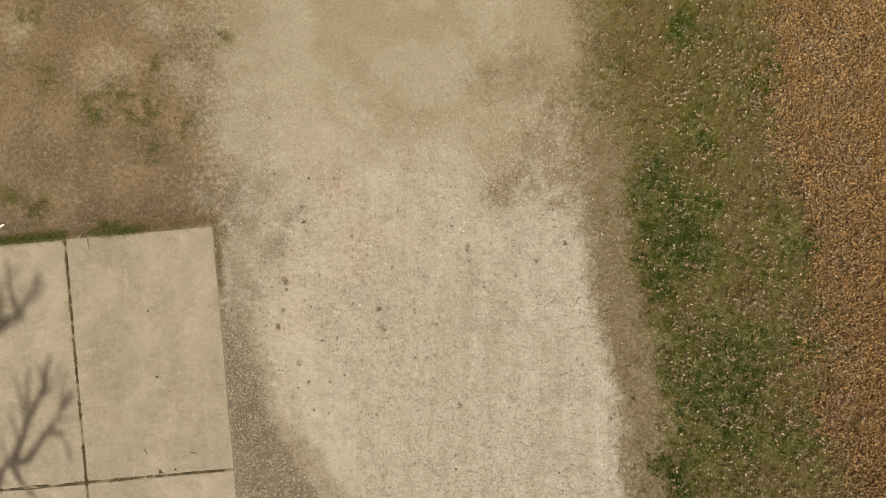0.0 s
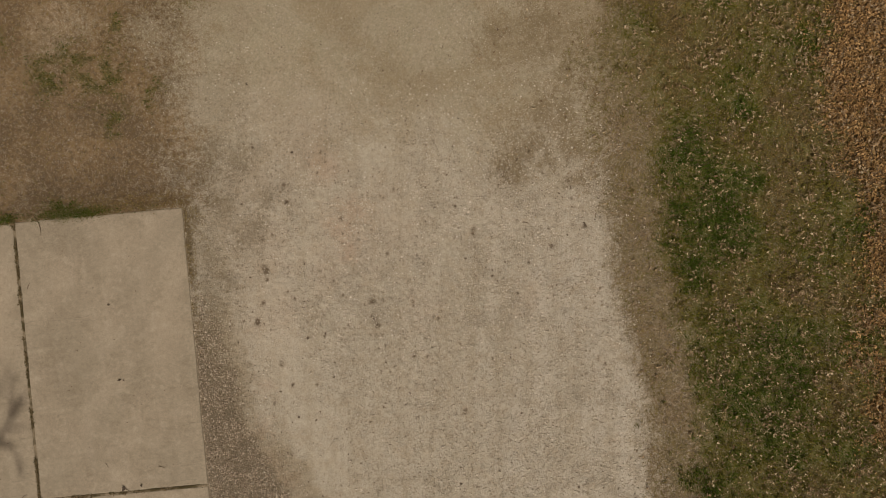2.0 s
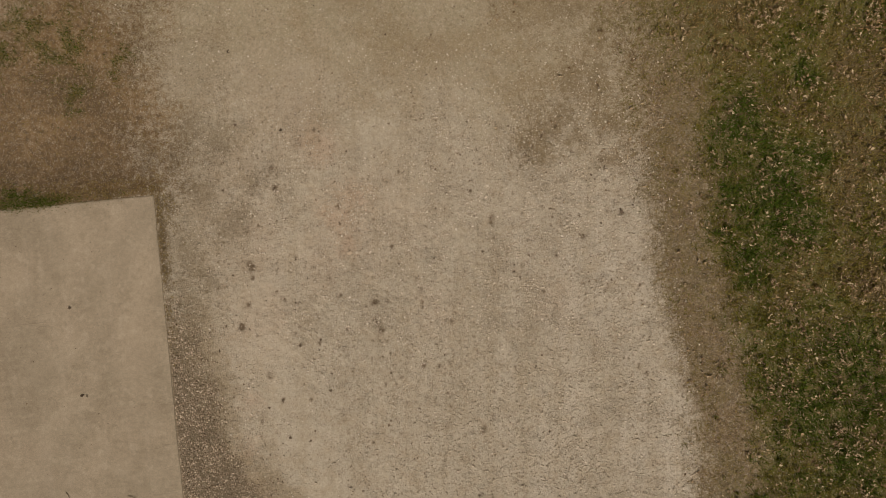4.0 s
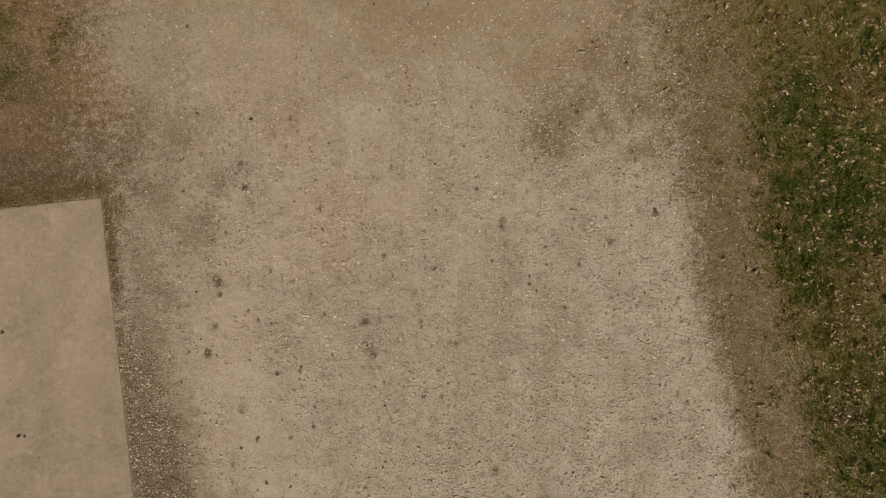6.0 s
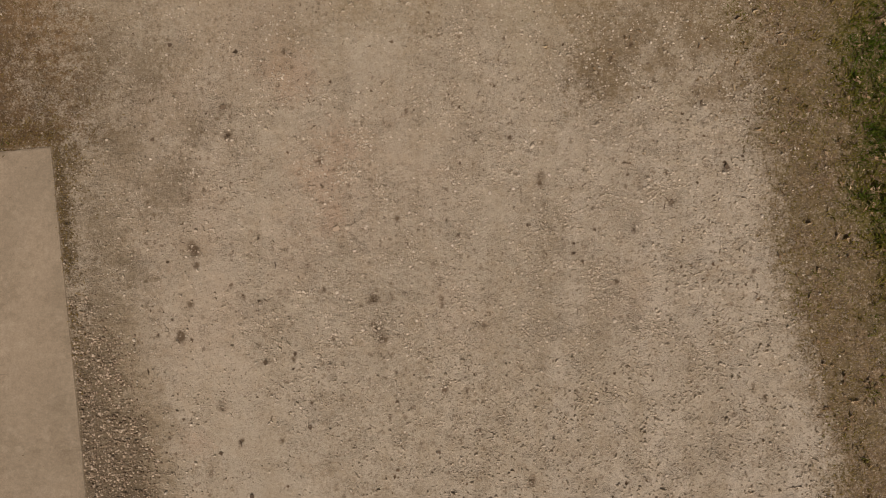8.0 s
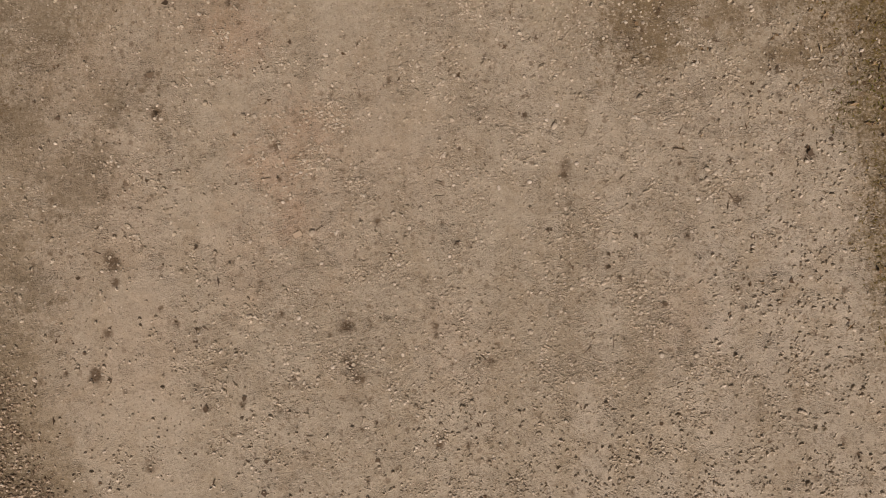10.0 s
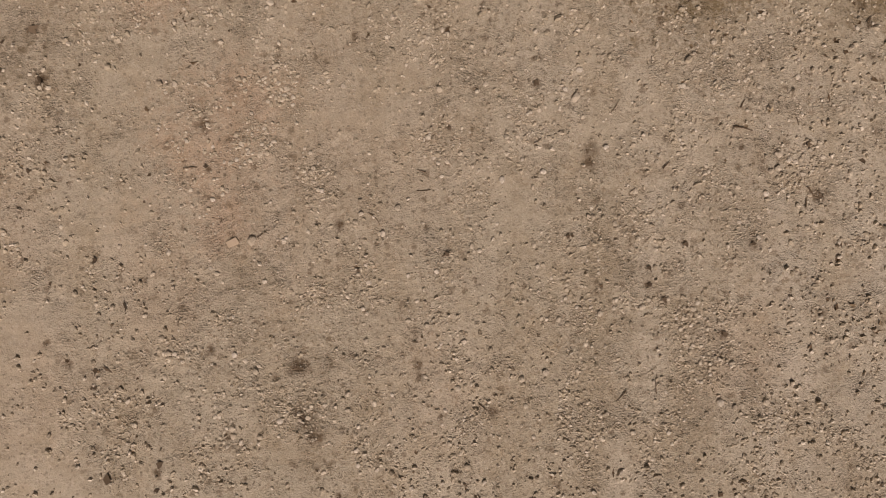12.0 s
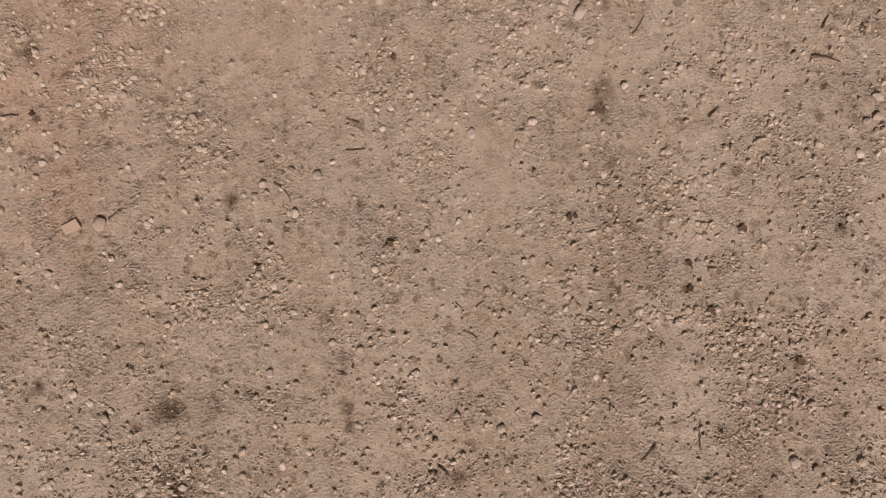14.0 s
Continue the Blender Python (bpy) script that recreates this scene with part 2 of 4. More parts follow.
def height(x, y):
    u, v = slab_uv(x, y)
    near = step(np.maximum(np.abs(x), np.abs(y)), 6.0, 3.5)
    h = 0.010 * fbm(x, y, 1.1, 2, 21) + 0.0045 * fbm(x, y, 7.0, 3, 22) * near
    h = h + 0.0026 * fbm(x, y, 38.0, 3, 23) * near
    h = h + 0.012 * step(x - along(y, DRIVE_EDGE), 0.0, 0.5) + (0.02 + 0.007 * fbm(x, y, 9.0, 3, 27)) * step(x - along(y, LEAF_EDGE), -0.05, 0.25) * near
    h = h + 0.024 * step(np.maximum(-u, -v), 0.30, 0.02) * near
    h = np.where((np.minimum(u, v) > -0.05) & (u < 4.2), np.minimum(h, 0.0265), h)
    flush = step(-v, 0.07, 0.015) * (u > -0.03) * (u < 4.2)
    h = h * (1 - flush) + 0.0262 * flush
    under = step(np.minimum(u, v), 0.06, 0.11) * step(-u, -4.2, -4.1)
    return h * (1 - under) - 0.02 * under


def mesh_of(name, verts, faces, mat=None, smooth=False):
    """A mesh from a vertex array and an array of faces with equal numbers of corners."""
    me = bpy.data.meshes.new(name)
    verts, faces = np.asarray(verts, np.float32), np.asarray(faces, np.int32)
    n, k = faces.shape
    me.vertices.add(len(verts))
    me.vertices.foreach_set("co", verts.ravel())
    me.loops.add(n * k)
    me.loops.foreach_set("vertex_index", faces.ravel())
    me.polygons.add(n)
    me.polygons.foreach_set("loop_start", np.arange(0, n * k, k, dtype=np.int32))
    me.polygons.foreach_set("use_smooth", np.full(n, smooth))
    me.update(calc_edges=True)
    if mat:
        me.materials.append(mat)
    return me


def put_values(me, name, values):
    attr = me.attributes.new(name, "FLOAT", "POINT")
    attr.data.foreach_set("value", np.asarray(values, np.float32).ravel())


def part(name, bm, material, parent, label="", smooth=False):
    me = bpy.data.meshes.new(name)
    bm.to_mesh(me)
    bm.free()
    if material:
        me.materials.append(material)
    if smooth:
        me.shade_smooth()
    ob = new(name, me)
    ob.parent = parent
    return tagged(ob, label) if label else ob


# ---- materials ----
class Nodes:
    """A short way to write a node material."""

    def __init__(self, name, rough=0.9):
        self.mat = bpy.data.materials.new(name)
        self.mat.use_nodes = True
        self.tree = self.mat.node_tree
        self.bsdf = self.tree.nodes["Principled BSDF"]
        self.bsdf.inputs["Roughness"].default_value = rough
        self.bsdf.inputs["Specular IOR Level"].default_value = 0.25
        self.coord = self.tree.nodes.new("ShaderNodeTexCoord").outputs["Object"]

    def plug(self, socket, value):
        if isinstance(value, bpy.types.NodeSocket):
            self.tree.links.new(value, socket)
        elif isinstance(value, tuple) and len(value) == 3 and socket.type == "RGBA":
            socket.default_value = (*value, 1)
        else:
            socket.default_value = value

    def noise(self, scale, detail=3.0, rough=0.55, where=None):
        n = self.tree.nodes.new("ShaderNodeTexNoise")
        self.plug(n.inputs["Vector"], where or self.coord)
        n.inputs["Scale"].default_value, n.inputs["Detail"].default_value, n.inputs["Roughness"].default_value = scale, detail, rough
        return n.outputs["Fac"]

    def cells(self, scale, output="Distance", feature="F1"):
        n = self.tree.nodes.new("ShaderNodeTexVoronoi")
        n.feature = feature
        self.plug(n.inputs["Vector"], self.coord)
        n.inputs["Scale"].default_value = scale
        return n.outputs[output]

    def value(self, name):
        n = self.tree.nodes.new("ShaderNodeAttribute")
        n.attribute_name = name
        return n.outputs["Fac"]

    def math(self, op, a, b=0.0):
        n = self.tree.nodes.new("ShaderNodeMath")
        n.operation = op
        self.plug(n.inputs[0], a)
        self.plug(n.inputs[1], b)
        return n.outputs[0]

    def ramp(self, a, lo, hi, to_lo=0.0, to_hi=1.0):
        n = self.tree.nodes.new("ShaderNodeMapRange")
        self.plug(n.inputs[0], a)
        for i, v in enumerate((lo, hi, to_lo, to_hi)):
            self.plug(n.inputs[i + 1], v)
        return n.outputs[0]

    def mix(self, fac, a, b, blend="MIX"):
        n = self.tree.nodes.new("ShaderNodeMix")
        n.data_type, n.blend_type = "RGBA", blend
        self.plug(n.inputs["Factor"], fac)
        self.plug(n.inputs["A"], a)
        self.plug(n.inputs["B"], b)
        return n.outputs["Result"]

    def stretch(self, sx, sy, sz):
        n = self.tree.nodes.new("ShaderNodeMapping")
        self.plug(n.inputs["Vector"], self.coord)
        n.inputs["Scale"].default_value = (sx, sy, sz)
        return n.outputs[0]

    def grey(self, a, lo, hi):
        """A factor around 1 as a grey colour, to multiply with."""
        return self.ramp(a, 0.25, 0.75, lo, hi)

    def per_island(self):
        return self.tree.nodes.new("ShaderNodeNewGeometry").outputs["Random Per Island"]

    def per_object(self):
        return self.tree.nodes.new("ShaderNodeObjectInfo").outputs["Random"]

    def bump(self, heights, distance, strength=1.0):
        n = self.tree.nodes.new("ShaderNodeBump")
        self.plug(n.inputs["Height"], heights)
        n.inputs["Distance"].default_value = distance
        self.plug(n.inputs["Strength"], strength)
        self.tree.links.new(n.outputs[0], self.bsdf.inputs["Normal"])

    def done(self, colour):
        self.plug(self.bsdf.inputs["Base Color"], colour)
        return self.mat


def ground_material():
    m = Nodes("ground_dirt", 0.95)
    broad, mid, fine, grit = m.noise(1.3, 4), m.noise(9, 4), m.noise(55, 4), m.noise(260, 3, 0.6)
    dust = m.mix(m.ramp(broad, 0.35, 0.65), (0.470, 0.419, 0.328), (0.438, 0.391, 0.304))
    dust = m.mix(m.ramp(m.value("white"), 0.0, 1.0, 0.0, 0.40), dust, (0.575, 0.525, 0.44))
    dust = m.mix(m.value("smooth"), dust, (0.335, 0.29, 0.195))
    dust = m.mix(m.ramp(mid, 0.45, 0.75, 0, 0.8), dust, (0.385, 0.32, 0.225))
    soil = m.mix(m.ramp(m.noise(2.1, 5, 0.6), 0.40, 0.60), (0.205, 0.133, 0.065), (0.118, 0.075, 0.035))
    soil = m.mix(m.ramp(fine, 0.5, 0.75, 0, 0.5), soil, (0.29, 0.215, 0.115))
    patchy = m.math("MULTIPLY", m.ramp(m.noise(5.5, 4, 0.6), 0.42, 0.58, 0.25, 1.0), m.ramp(m.value("calm"), 0.1, 0.8, 1.0, 0.25))
    spots = m.math("MAXIMUM", m.ramp(m.noise(30, 5, 0.68), 0.55, 0.66, 0, 0.45), m.ramp(m.noise(85, 4, 0.66), 0.54, 0.64, 0, 0.70))
    tracks = m.noise(1.0, 4, 0.6, m.stretch(7.0, 0.55, 1.0))
    dust = m.mix(m.ramp(tracks, 0.46, 0.66, 0, 0.55), dust, (0.36, 0.305, 0.215))
    dust = m.mix(m.math("MULTIPLY", spots, patchy), dust, (0.20, 0.15, 0.09))
    dust = m.mix(m.ramp(m.noise(58, 4, 0.66), 0.52, 0.64, 0, 0.30), dust, (0.60, 0.545, 0.44))
    soil = m.mix(m.ramp(m.noise(24, 5, 0.66), 0.49, 0.62, 0, 0.7), soil, (0.10, 0.067, 0.033))
    straw = m.mix(m.ramp(m.noise(27, 5, 0.65), 0.40, 0.60), (0.192, 0.128, 0.062), (0.104, 0.067, 0.030))
    straw = m.mix(m.ramp(m.noise(110, 3, 0.6), 0.50, 0.62, 0, 0.7), straw, (0.30, 0.23, 0.12))
    straw = m.mix(m.ramp(m.noise(70, 4, 0.7), 0.50, 0.60, 0, 0.6), straw, (0.06, 0.042, 0.02))
    straw = m.mix(m.ramp(m.noise(4.5, 5, 0.65), 0.42, 0.60, 0.0, 0.55), straw, m.mix(m.ramp(m.noise(34, 5, 0.68), 0.42, 0.58), (0.195, 0.158, 0.068), (0.098, 0.08, 0.030)))
    break_up = m.math("ADD", m.math("MULTIPLY", m.math("SUBTRACT", fine, 0.5), 1.1), m.math("MULTIPLY", m.math("SUBTRACT", grit, 0.5), 0.7))

    def zone(name, gain=1.0):
        a = m.value(name)
        edge = m.math("MULTIPLY", m.math("MULTIPLY", a, m.math("SUBTRACT", 1.0, a)), 6.0)
        return m.ramp(m.math("ADD", a, m.math("MULTIPLY", edge, break_up)), 0.08, 0.92, 0.0, gain)

    dust = m.mix(zone("pink", 0.25), dust, (0.46, 0.362, 0.27))
    mottle = m.math("ADD", m.math("MULTIPLY", m.math("SUBTRACT", m.noise(30, 6, 0.75), 0.5), 2.4), m.math("MULTIPLY", m.math("SUBTRACT", m.noise(120, 3, 0.6), 0.5), 1.2))

    def torn(name, gain=1.0):
        """A zone whose border frays into small ragged flecks."""
        a = m.value(name)
        inside = m.math("MINIMUM", m.math("MULTIPLY", a, 3.0), 1.0)
        return m.ramp(m.math("ADD", a, m.math("MULTIPLY", mottle, inside)), 0.10, 0.90, 0.0, gain)

    col = m.mix(zone("rust", 0.40), dust, (0.47, 0.325, 0.222))
    col = m.mix(torn("brown", 0.55), col, (0.26, 0.20, 0.115))
    # rough patches: the tiny shadows among dense grit, painted as a slight darkening
    col = m.mix(torn("rough", 0.12), col, (0.25, 0.195, 0.125))
    col = m.mix(torn("dusky", 0.38), col, (0.235, 0.185, 0.115))
    col = m.mix(torn("grey", 0.65), col, (0.21, 0.17, 0.11))
    col = m.mix(torn("dirty", 0.78), col, (0.19, 0.142, 0.077))
    col = m.mix(torn("strip", 0.62), col, (0.225, 0.172, 0.108))
    col = m.mix(torn("coarse", 0.85), col, (0.105, 0.080, 0.052))
    rim = m.value("strip")
    rim = m.math("MULTIPLY", m.math("MULTIPLY", rim, m.math("SUBTRACT", 1.0, rim)), 1.7)
    col = m.mix(rim, col, (0.27, 0.22, 0.138))
    col = m.mix(torn("mat", 0.9), col, (0.115, 0.083, 0.042))
    col = m.mix(torn("soil", 0.95), col, soil)
    col = m.mix(torn("tuft", 0.6), col, (0.14, 0.13, 0.055))
    col = m.mix(torn("straw", 0.9), col, straw)
    col = m.mix(torn("green", 0.9), col, m.mix(m.ramp(m.noise(3.4, 4, 0.6), 0.42, 0.60), (0.128, 0.122, 0.034), (0.12, 0.09, 0.037)))
    col = m.mix(torn("leaf", 0.95), col, (0.125, 0.072, 0.028))
    col = m.mix(zone("stain", 0.86), col, (0.108, 0.073, 0.042))
    specks = m.cells(190, "Color")
    sep = m.tree.nodes.new("ShaderNodeSeparateColor")
    m.plug(sep.inputs[0], specks)
    col = m.mix(m.ramp(sep.outputs[0], 0.90, 0.97, 0, 0.40), col, (0.12, 0.10, 0.075))
    col = m.mix(m.ramp(sep.outputs[1], 0.88, 0.96, 0, 0.35), col, (0.55, 0.49, 0.40))
    # dark dots put the shade behind pebbles and in small holes into the colour
    pit_shade_cells = m.tree.nodes.new("ShaderNodeSeparateColor")
    m.plug(pit_shade_cells.inputs[0], m.cells(62, "Color"))
    open_ground = m.math("MULTIPLY", m.ramp(m.value("calm"), 0.1, 0.8, 1.0, 0.2), m.ramp(m.value("smooth"), 0.2, 1.0, 1.0, 0.25))
    pit_shade = m.math("MULTIPLY", m.ramp(pit_shade_cells.outputs[0], 0.68, 0.76), m.ramp(m.math("ADD", m.cells(62), m.math("MULTIPLY", m.noise(150, 4, 0.7), 1.6)), 0.88, 1.08, 0.75, 0.0))
    col = m.mix(m.math("MULTIPLY", pit_shade, open_ground), col, (0.11, 0.084, 0.056))
    flecks = m.math("MULTIPLY", m.ramp(m.noise(48, 6, 0.78), 0.60, 0.66), m.ramp(m.noise(7.0, 4, 0.6), 0.40, 0.60, 0.25, 0.75))
    col = m.mix(m.math("MULTIPLY", flecks, open_ground), col, (0.17, 0.13, 0.085))
    lumps = m.tree.nodes.new("ShaderNodeSeparateColor")
    m.plug(lumps.inputs[0], m.cells(33, "Color"))
    ragged = m.math("ADD", m.cells(33), m.math("MULTIPLY", m.math("SUBTRACT", m.noise(80, 5, 0.75), 0.5), 2.2))
    col = m.mix(m.math("MULTIPLY", m.ramp(lumps.outputs[0], 0.66, 0.80), m.math("MULTIPLY", m.ramp(ragged, 0.14, 0.34, 0.60, 0.0), open_ground)), col, (0.14, 0.10, 0.06))
    col = m.mix(1.0, col, m.grey(grit, 0.84, 1.13), "MULTIPLY")
    col = m.mix(1.0, col, m.grey(fine, 0.92, 1.07), "MULTIPLY")
    peb = m.ramp(m.cells(170), 0.0, 0.55, 1.0, 0.0)
    relief = m.math("ADD", m.math("MULTIPLY", grit, 0.9), m.math("ADD", m.math("MULTIPLY", peb, 0.7), m.math("MULTIPLY", fine, 1.2)))
    relief = m.math("ADD", relief, m.math("MULTIPLY", m.ramp(m.cells(64), 0.0, 0.6, 1.0, 0.0), 0.45))
    crisp = m.noise(520, 4, 0.65)
    relief = m.math("ADD", relief, m.math("MULTIPLY", crisp, 0.4))
    gritty = m.math("ADD", m.math("MULTIPLY", m.value("rough"), 0.5), m.ramp(m.noise(13, 4, 0.6), 0.47, 0.64, 0.0, 0.75))
    m.bump(relief, 0.009, m.math("MULTIPLY", m.ramp(gritty, 0.0, 1.2, 0.34, 0.78), m.math("MULTIPLY", m.ramp(m.value("calm"), 0.1, 0.9, 1.0, 0.6), m.ramp(m.value("smooth"), 0.0, 1.0, 1.0, 0.45))))
    return m.done(col)


def stone_material(name, colours, island=True):
    m = Nodes(name, 0.85)
    r = m.per_island() if island else m.per_object()
    c = m.mix(m.ramp(r, 0.0, 0.5), colours[0], colours[1])
    c = m.mix(m.ramp(r, 0.62, 0.95), c, colours[2])
    c = m.mix(1.0, c, m.grey(m.noise(170, 4), 0.78, 1.15), "MULTIPLY")
    m.bump(m.noise(420, 3), 0.002, 0.6)
    return m.done(c)


def concrete_material():
    m = Nodes("weathered_concrete", 0.85)
    streak = m.noise(1.0, 4, 0.6, m.stretch(2.2, 22, 4))
    down = m.noise(1.0, 3, 0.5, m.stretch(14, 1.6, 4))
    broad, grain = m.noise(2.6, 4), m.noise(330, 3)
    c = m.mix(m.ramp(broad, 0.36, 0.66), (0.392, 0.327, 0.238), (0.308, 0.255, 0.182))
    c = m.mix(m.ramp(streak, 0.52, 0.75, 0, 0.5), c, (0.43, 0.37, 0.27))
    c = m.mix(m.ramp(down, 0.55, 0.8, 0, 0.45), c, (0.46, 0.385, 0.295))
    c = m.mix(m.ramp(m.noise(5.5, 5, 0.65), 0.56, 0.78, 0, 0.4), c, (0.245, 0.205, 0.13))
    c = m.mix(m.ramp(m.noise(19, 5, 0.68), 0.52, 0.64, 0, 0.4), c, (0.48, 0.41, 0.31))
    c = m.mix(m.ramp(m.noise(13, 5, 0.7), 0.52, 0.64, 0, 0.35), c, (0.225, 0.188, 0.126))
    c = m.mix(m.ramp(m.noise(1.7, 3, 0.5), 0.45, 0.6, 0, 0.25), c, (0.44, 0.375, 0.28))
    c = m.mix(1.0, c, m.grey(m.noise(150, 4, 0.7), 0.78, 1.18), "MULTIPLY")
    c = m.mix(m.ramp(m.noise(3.0, 3, 0.5), 0.40, 0.72, 0, 0.45), c, (0.25, 0.215, 0.152))
    c = m.mix(1.0, c, m.ramp(m.per_object(), 0, 1, 0.94, 1.04), "MULTIPLY")
    c = m.mix(1.0, c, m.grey(m.noise(42, 5, 0.7), 0.86, 1.10), "MULTIPLY")
    hair = m.math("ABSOLUTE", m.math("SUBTRACT", m.noise(1.0, 3, 0.5, m.stretch(0.7, 6.5, 1)), 0.5))
    c = m.mix(m.math("MULTIPLY", m.ramp(hair, 0.0, 0.0030, 0.4, 0.0), m.ramp(m.noise(3.3, 3), 0.46, 0.56)), c, (0.16, 0.13, 0.09))
    spots = m.tree.nodes.new("ShaderNodeSeparateColor")
    m.plug(spots.inputs[0], m.cells(26, "Color"))
    c = m.mix(m.math("MULTIPLY", m.ramp(spots.outputs[0], 0.93, 0.97), m.ramp(m.cells(26), 0.08, 0.16, 0.6, 0.0)), c, (0.13, 0.11, 0.08))
    m.bump(m.math("ADD", grain, m.math("MULTIPLY", streak, 2.0)), 0.0015, 0.5)
    return m.done(c)


def blade_material():
    m = Nodes("grass_blades", 0.8)
    m.bsdf.inputs["Specular IOR Level"].default_value = 0.08
    r = m.per_island()
    fresh = m.mix(r, (0.027, 0.060, 0.006), (0.068, 0.100, 0.011))
    olive = m.mix(r, (0.180, 0.157, 0.027), (0.108, 0.092, 0.018))
    dead = m.mix(r, (0.26, 0.185, 0.075), (0.13, 0.088, 0.035))
    c = m.mix(m.ramp(m.value("dry"), 0.0, 0.5), fresh, olive)
    c = m.mix(m.ramp(m.value("dry"), 0.5, 1.0), c, dead)
    return m.done(m.mix(1.0, c, m.grey(m.noise(60, 2), 0.8, 1.2), "MULTIPLY"))


def leaf_material(name, a, b, d, island=True, gold=False):
    m = Nodes(name, 0.75)
    r = m.per_island() if island else m.per_object()
    c = m.mix(m.ramp(r, 0.0, 0.55), a, b)
    c = m.mix(m.ramp(r, 0.72, 1.0), c, d)
    c = m.mix(1.0, c, m.grey(m.noise(140, 3), 0.72, 1.2), "MULTIPLY")
    if gold:
        c = m.mix(m.ramp(m.noise(5.0, 5, 0.62), 0.42, 0.60, 0, 0.55), c, m.mix(1.0, c, (0.76, 0.71, 0.68), "MULTIPLY"))
    return m.done(c)


def bark_material():
    m = Nodes("grey_bark", 0.9)
    ridges = m.noise(1.0, 5, 0.6, m.stretch(40, 40, 7))
    m.bump(ridges, 0.01, 0.8)
    return m.done(m.mix(m.ramp(ridges, 0.3, 0.7), (0.10, 0.082, 0.065), (0.24, 0.205, 0.17)))


MAT_GROUND = ground_material()
MAT_STONE = stone_material("pale_limestone_gravel", [(0.40, 0.345, 0.258), (0.54, 0.47, 0.36), (0.68, 0.62, 0.515)])
MAT_STONE_ONE = stone_material("pale_limestone", [(0.50, 0.43, 0.33), (0.61, 0.54, 0.43), (0.74, 0.68, 0.58)], False)
MAT_STRIP = stone_material("brown_grey_gravel", [(0.15, 0.112, 0.074), (0.37, 0.295, 0.208), (0.66, 0.565, 0.44)])
MAT_CONCRETE = concrete_material()
MAT_BLADE = blade_material()
MAT_LITTER = leaf_material("brown_leaf_litter", (0.215, 0.128, 0.05), (0.42, 0.262, 0.107), (0.60, 0.415, 0.197), gold=True)
MAT_CRUMB = leaf_material("tan_leaf_crumbs", (0.16, 0.10, 0.052), (0.31, 0.22, 0.125), (0.55, 0.45, 0.29))
MAT_LEAF = leaf_material("dry_tan_leaf", (0.34, 0.25, 0.135), (0.43, 0.335, 0.195), (0.52, 0.43, 0.27), False)
MAT_LEAF_DARK = leaf_material("dark_rotten_leaf", (0.085, 0.062, 0.042), (0.13, 0.095, 0.062), (0.18, 0.135, 0.09), False)
MAT_DARK_CRUMB = leaf_material("dark_crumbs", (0.092, 0.062, 0.037), (0.155, 0.108, 0.066), (0.25, 0.188, 0.118))
MAT_TWIG = leaf_material("twig_bark", (0.10, 0.07, 0.045), (0.16, 0.115, 0.075), (0.2, 0.15, 0.1), False)
MAT_MOSS = leaf_material("joint_moss", (0.065, 0.055, 0.020), (0.13, 0.095, 0.042), (0.23, 0.165, 0.09))
MAT_BARK = bark_material()


def filler_material():
    m = Nodes("joint_dirt", 0.95)
    c = m.mix(m.ramp(m.noise(9, 4), 0.44, 0.56), (0.075, 0.058, 0.026), (0.28, 0.225, 0.15))
    c = m.mix(m.ramp(m.noise(40, 3), 0.52, 0.72, 0, 0.7), c, (0.075, 0.07, 0.028))
    m.bump(m.noise(200, 3), 0.006, 0.8)
    return m.done(c)


MAT_FILLER = filler_material()


def plain_white():
    m = Nodes("white_plastic", 0.5)
    return m.done(m.mix(m.ramp(m.noise(60, 3), 0.4, 0.7), (0.78, 0.77, 0.75), (0.68, 0.66, 0.62)))


# ---- ground: one sheet to the horizon, finer towards the middle ----
def axis(inner, middle, outer):
    """Coordinates: 5.5 mm apart in the inner span, then 11 mm, then 20 mm, then ever wider out to 400 m."""
    mid = np.arange(inner[0], inner[1], 0.0055)
    lo, hi = np.arange(inner[0] - 0.011, middle[0], -0.011)[::-1], np.arange(inner[1], middle[1], 0.011)
    lo2, hi2 = np.arange(lo[0] - 0.02, outer[0], -0.02)[::-1], np.arange(hi[-1] + 0.02, outer[1], 0.02)
    far = 0.05 * 1.28 ** np.arange(0, 33)
    far = np.cumsum(far)
    return np.concatenate([(lo2[0] - far)[::-1], lo2, lo, mid, hi, hi2, hi2[-1] + far])


gx, gy = axis((-0.92, 0.74), (-1.5, 1.2), (-4.0, 4.0)), axis((-0.76, 0.25), (-1.1, 0.8), (-2.5, 2.5))
X, Y = np.meshgrid(gx, gy)
xs, ys = X.ravel(), Y.ravel()
nx, ny = len(gx), len(gy)
index = np.arange(nx * ny).reshape(ny, nx)
quads = np.stack([index[:-1, :-1], index[:-1, 1:], index[1:, 1:], index[1:, :-1]], -1).reshape(-1, 4)
here = zones(xs, ys)
lift = height(xs, ys) + (0.0003 + 0.0012 * here["rough"]) * fbm(xs, ys, 110, 2, 25) - here["stain"] * 0.001
ground_mesh = mesh_of("ground", np.stack([xs, ys, lift], 1), quads, MAT_GROUND, True)
for key in ("white", "dusky", "calm", "coarse", "smooth", "pink", "rust", "brown", "rough", "grey", "dirty", "mat", "strip", "soil", "tuft", "straw", "green", "leaf", "stain"):
    put_values(ground_mesh, key, here[key])
ground = tagged(new("ground", ground_mesh), "pale dusty gravel drive beside brown soil and dormant lawn", "ground", kind="structure")


